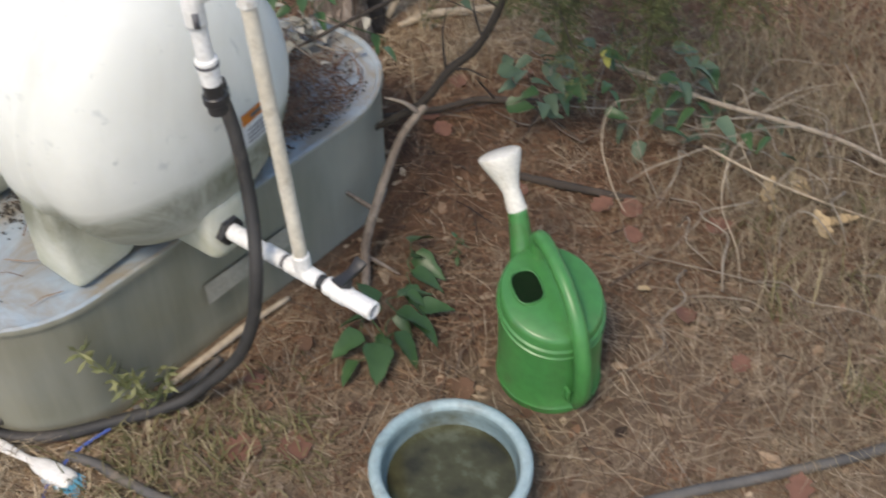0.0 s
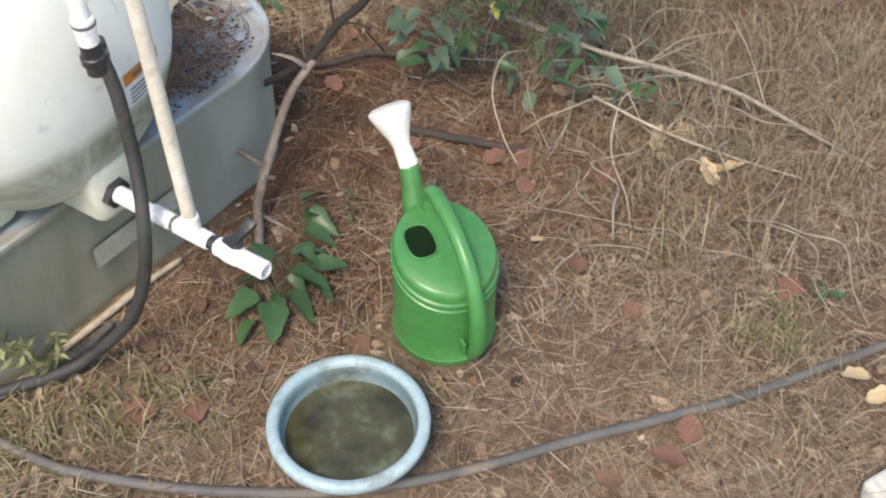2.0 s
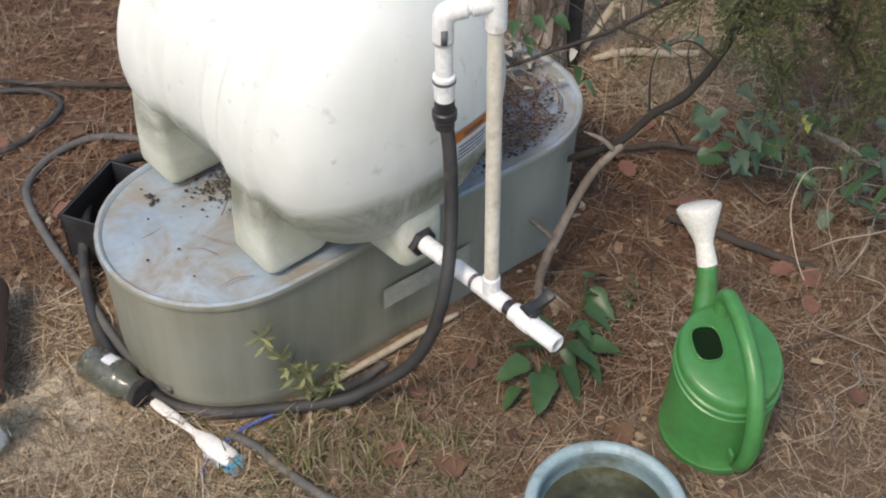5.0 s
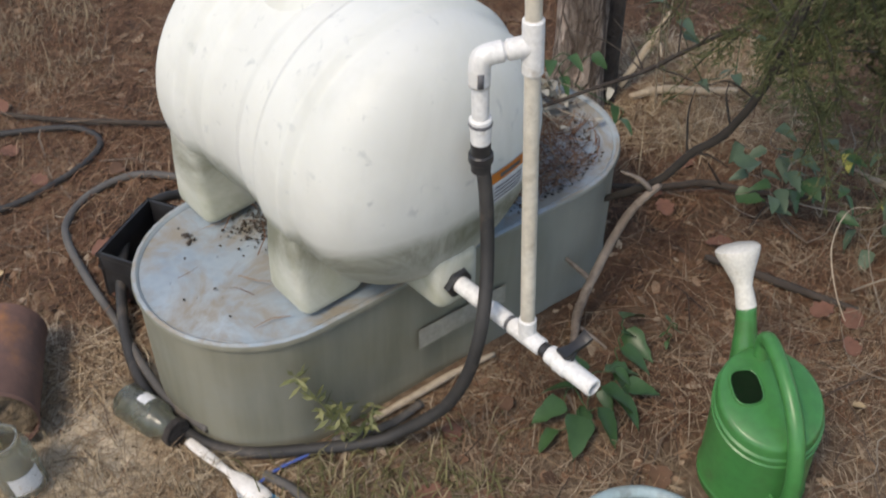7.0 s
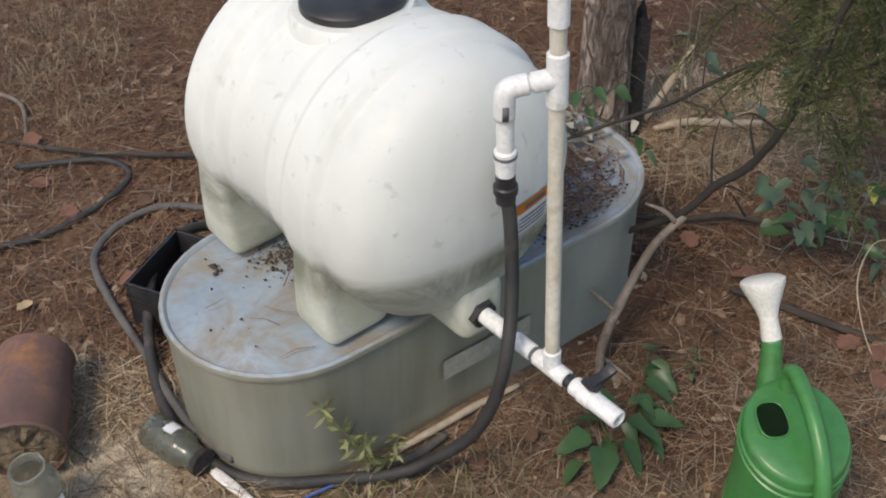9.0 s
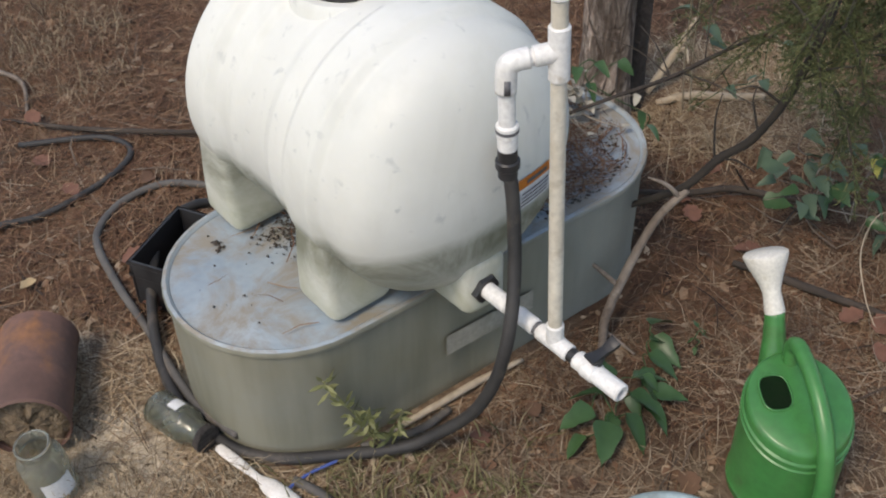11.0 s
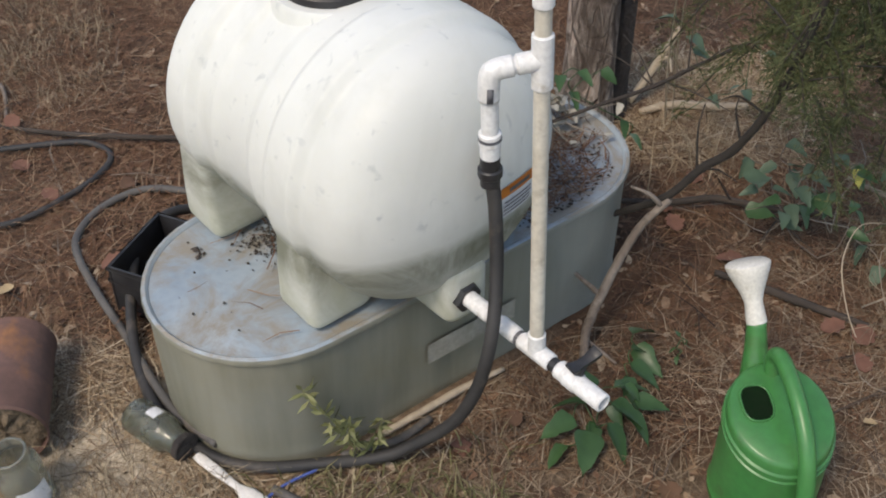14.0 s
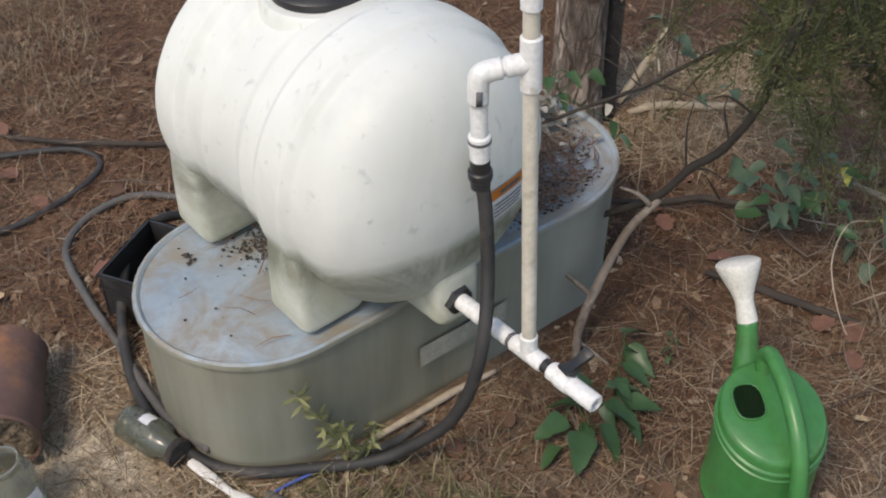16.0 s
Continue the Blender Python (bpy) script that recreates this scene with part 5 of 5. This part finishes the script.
def tufts(n, seed, spots, lo, hi, spread, per, lean=0.7):
    rng = np.random.RandomState(seed)
    out = []
    for _ in range(n):
        cx, cy = spots(rng)
        if blocked(cx, cy):
            continue
        for _ in range(per):
            x, y = cx + rng.normal(0, spread), cy + rng.normal(0, spread)
            if blocked(x, y):
                continue
            a, ln = rng.uniform(0, 2 * math.pi), rng.uniform(lo, hi)
            le = abs(rng.normal(lean, 0.3))
            z = relief(x, y)
            m = (x + 0.5 * ln * math.sin(le * 0.6) * math.cos(a), y + 0.5 * ln * math.sin(le * 0.6) * math.sin(a), z + 0.5 * ln * math.cos(le * 0.6))
            e = (m[0] + 0.5 * ln * math.sin(le * 1.5) * math.cos(a), m[1] + 0.5 * ln * math.sin(le * 1.5) * math.sin(a), max(z + 0.003, m[2] + 0.5 * ln * math.cos(le * 1.5)))
            if blocked(e[0], e[1]):
                continue
            out.append(((x, y, z), m, e))
    return out


strips("dry_grass", tufts(380, 4, lambda r: (r.uniform(1.05, 2.4), r.uniform(0.45, 2.15)), 0.055, 0.19, 0.03, 14, 1.15)
       + tufts(150, 5, lambda r: (r.uniform(1.2, 2.0), r.uniform(1.3, 2.2)), 0.08, 0.23, 0.03, 14, 1.0)
       + tufts(60, 6, lambda r: (r.uniform(-0.95, -0.32), r.uniform(0.92, 1.22)), 0.05, 0.13, 0.03, 16, 1.2)
       + tufts(16, 14, lambda r: (r.uniform(0.62, 1.0), r.uniform(2.1, 2.7)), 0.07, 0.24, 0.03, 12, 0.9)
       + tufts(120, 15, lambda r: (r.uniform(-1.5, -0.95), r.uniform(2.5, 3.2)), 0.03, 0.09, 0.035, 14, 1.0), "grass_dry", "matted dry tan grass", "grass", 0.0015)
strips("green_grass", tufts(60, 7, lambda r: (r.uniform(-0.30, 0.19), r.uniform(1.0, 1.28)), 0.028, 0.09, 0.02, 8, 1.0)
       + tufts(30, 8, lambda r: (r.uniform(-0.46, 0.24), r.uniform(0.9, 1.12)), 0.03, 0.08, 0.025, 8, 1.0)
       + tufts(14, 9, lambda r: (r.uniform(1.24, 1.40), r.uniform(0.86, 0.98)), 0.05, 0.12, 0.02, 8, 0.8)
       + tufts(60, 10, lambda r: (r.uniform(1.2, 2.2), r.uniform(1.1, 2.3)), 0.05, 0.15, 0.03, 8, 0.8), "grass_green", "sparse yellow-green grass blades", "grass", 0.0028)


# litter that has collected on the stock tank top
def top_litter():
    rng = np.random.RandomState(12)
    c, s = math.cos(radians(STK["turn"])), math.sin(radians(STK["turn"]))
    out = []
    for _ in range(1500):
        u, v = rng.normal(0.30, 0.13), rng.uniform(-0.21, 0.21)
        if rng.rand() < 0.05:
            u, v = rng.uniform(-0.5, 0.5), rng.uniform(-0.2, 0.2)
        x, y = STK["x"] + u * c - v * s, STK["y"] + u * s + v * c
        if not in_stock(x, y, -0.05):
            continue
        a, ln = rng.uniform(0, 6.28), rng.uniform(0.02, 0.11)
        z = STK["h"] - 0.001 + abs(rng.normal(0, 0.006))
        m = (x + ln / 2 * math.cos(a), y + ln / 2 * math.sin(a), z + 0.002)
        e = (x + ln * math.cos(a + 0.2), y + ln * math.sin(a + 0.2), z)
        if in_stock(e[0], e[1], -0.03):
            out.append(((x, y, z), m, e))
    return out


strips("tank_top_litter", top_litter(), "needles_red", "pine needles and dirt gathered on the stock tank top", "litter", 0.0022)


def crumbs(name, n, seed, spot, size, mat, label):
    """Small irregular lumps in one mesh."""
    rng = np.random.RandomState(seed)
    verts, faces = [], []
    for _ in range(n):
        x, y, z = spot(rng)
        r = size * rng.uniform(0.4, 1.4)
        k = len(verts)
        p = [(1, 0, 0), (0, 1, 0), (-1, 0, 0), (0, -1, 0), (0, 0, 0.7), (0, 0, -0.5)]
        verts += [(x + r * (a + rng.normal(0, 0.25)), y + r * (b + rng.normal(0, 0.25)), z + r * (q + rng.normal(0, 0.15))) for a, b, q in p]
        faces += [(k, k + 1, k + 4), (k + 1, k + 2, k + 4), (k + 2, k + 3, k + 4), (k + 3, k, k + 4), (k + 1, k, k + 5), (k + 2, k + 1, k + 5), (k + 3, k + 2, k + 5), (k, k + 3, k + 5)]
    return tagged(from_lists(name, verts, faces, M[mat], None, "", False), label, "litter", kind="stuff")


def on_ground(x0, x1, y0, y1):
    def spot(r):
        while True:
            x, y = r.uniform(x0, x1), r.uniform(y0, y1)
            if not blocked(x, y):
                return x, y, relief(x, y) + 0.002
    return spot


def on_top(r):
    c, s = math.cos(radians(STK["turn"])), math.sin(radians(STK["turn"]))
    while True:
        u, v = (r.normal(0.28, 0.12), r.uniform(-0.21, 0.21)) if r.rand() < 0.97 else (r.uniform(-0.52, 0.5), r.uniform(-0.21, 0.21))
        x, y = STK["x"] + u * c - v * s, STK["y"] + u * s + v * c
        if in_stock(x, y, -0.04):
            return x, y, STK["h"] - 0.004


crumbs("soil_crumbs", 5200, 31, on_ground(-1.5, 2.2, 0.5, 3.0), 0.004, "earth", "scattered crumbs of soil and bark")
crumbs("tank_top_dirt", 1500, 32, on_top, 0.0035, "wood_dark", "dark dirt crumbs on the stock tank top")
crumbs("leg_dirt", 420, 34, lambda r: (-0.305 + r.normal(0, 0.032), 1.590 + r.normal(0, 0.032), 0.311), 0.0028, "wood_dark", "dark crumbs of dirt gathered between the tank legs")
crumbs("leaf_scrap", 5, 33, lambda r: (-0.454 + r.normal(0, 0.008), 1.541 + r.normal(0, 0.008), 0.313), 0.007, "wood_dark", "dark scrap of bark on the stock tank top")


def flakes(n, seed):
    """Broken bits of dead leaf in one mesh."""
    rng = np.random.RandomState(seed)
    verts, faces = [], []
    spot = on_ground(-1.7, 2.3, 0.5, 3.3)
    for _ in range(n):
        x, y, z = spot(rng)
        if math.hypot(x + 0.68, y - 1.235) < 0.24:
            continue
        r = rng.uniform(0.005, 0.018) * (0.7 + 0.6 * rng.rand())
        a = rng.uniform(0, 6.28)
        k = len(verts)
        m = 6
        tilt = rng.normal(0, 0.3, 2)
        for q in range(m):
            b = a + 2 * math.pi * q / m
            rr = r * rng.uniform(0.55, 1.15) * (1.3 if q % 3 == 0 else 0.8)
            dx, dy = rr * math.cos(b), rr * math.sin(b)
            verts.append((x + dx, y + dy, z + 0.004 + max(-0.003, tilt[0] * dx + tilt[1] * dy)))
        faces += [(k, k + 1, k + 2, k + 3), (k, k + 3, k + 4, k + 5)]
    return tagged(from_lists("leaf_litter", verts, faces, M["flakes"], None, "", False), "broken bits of dead brown leaves on the ground", "litter", kind="stuff")


flakes(5200, 51)
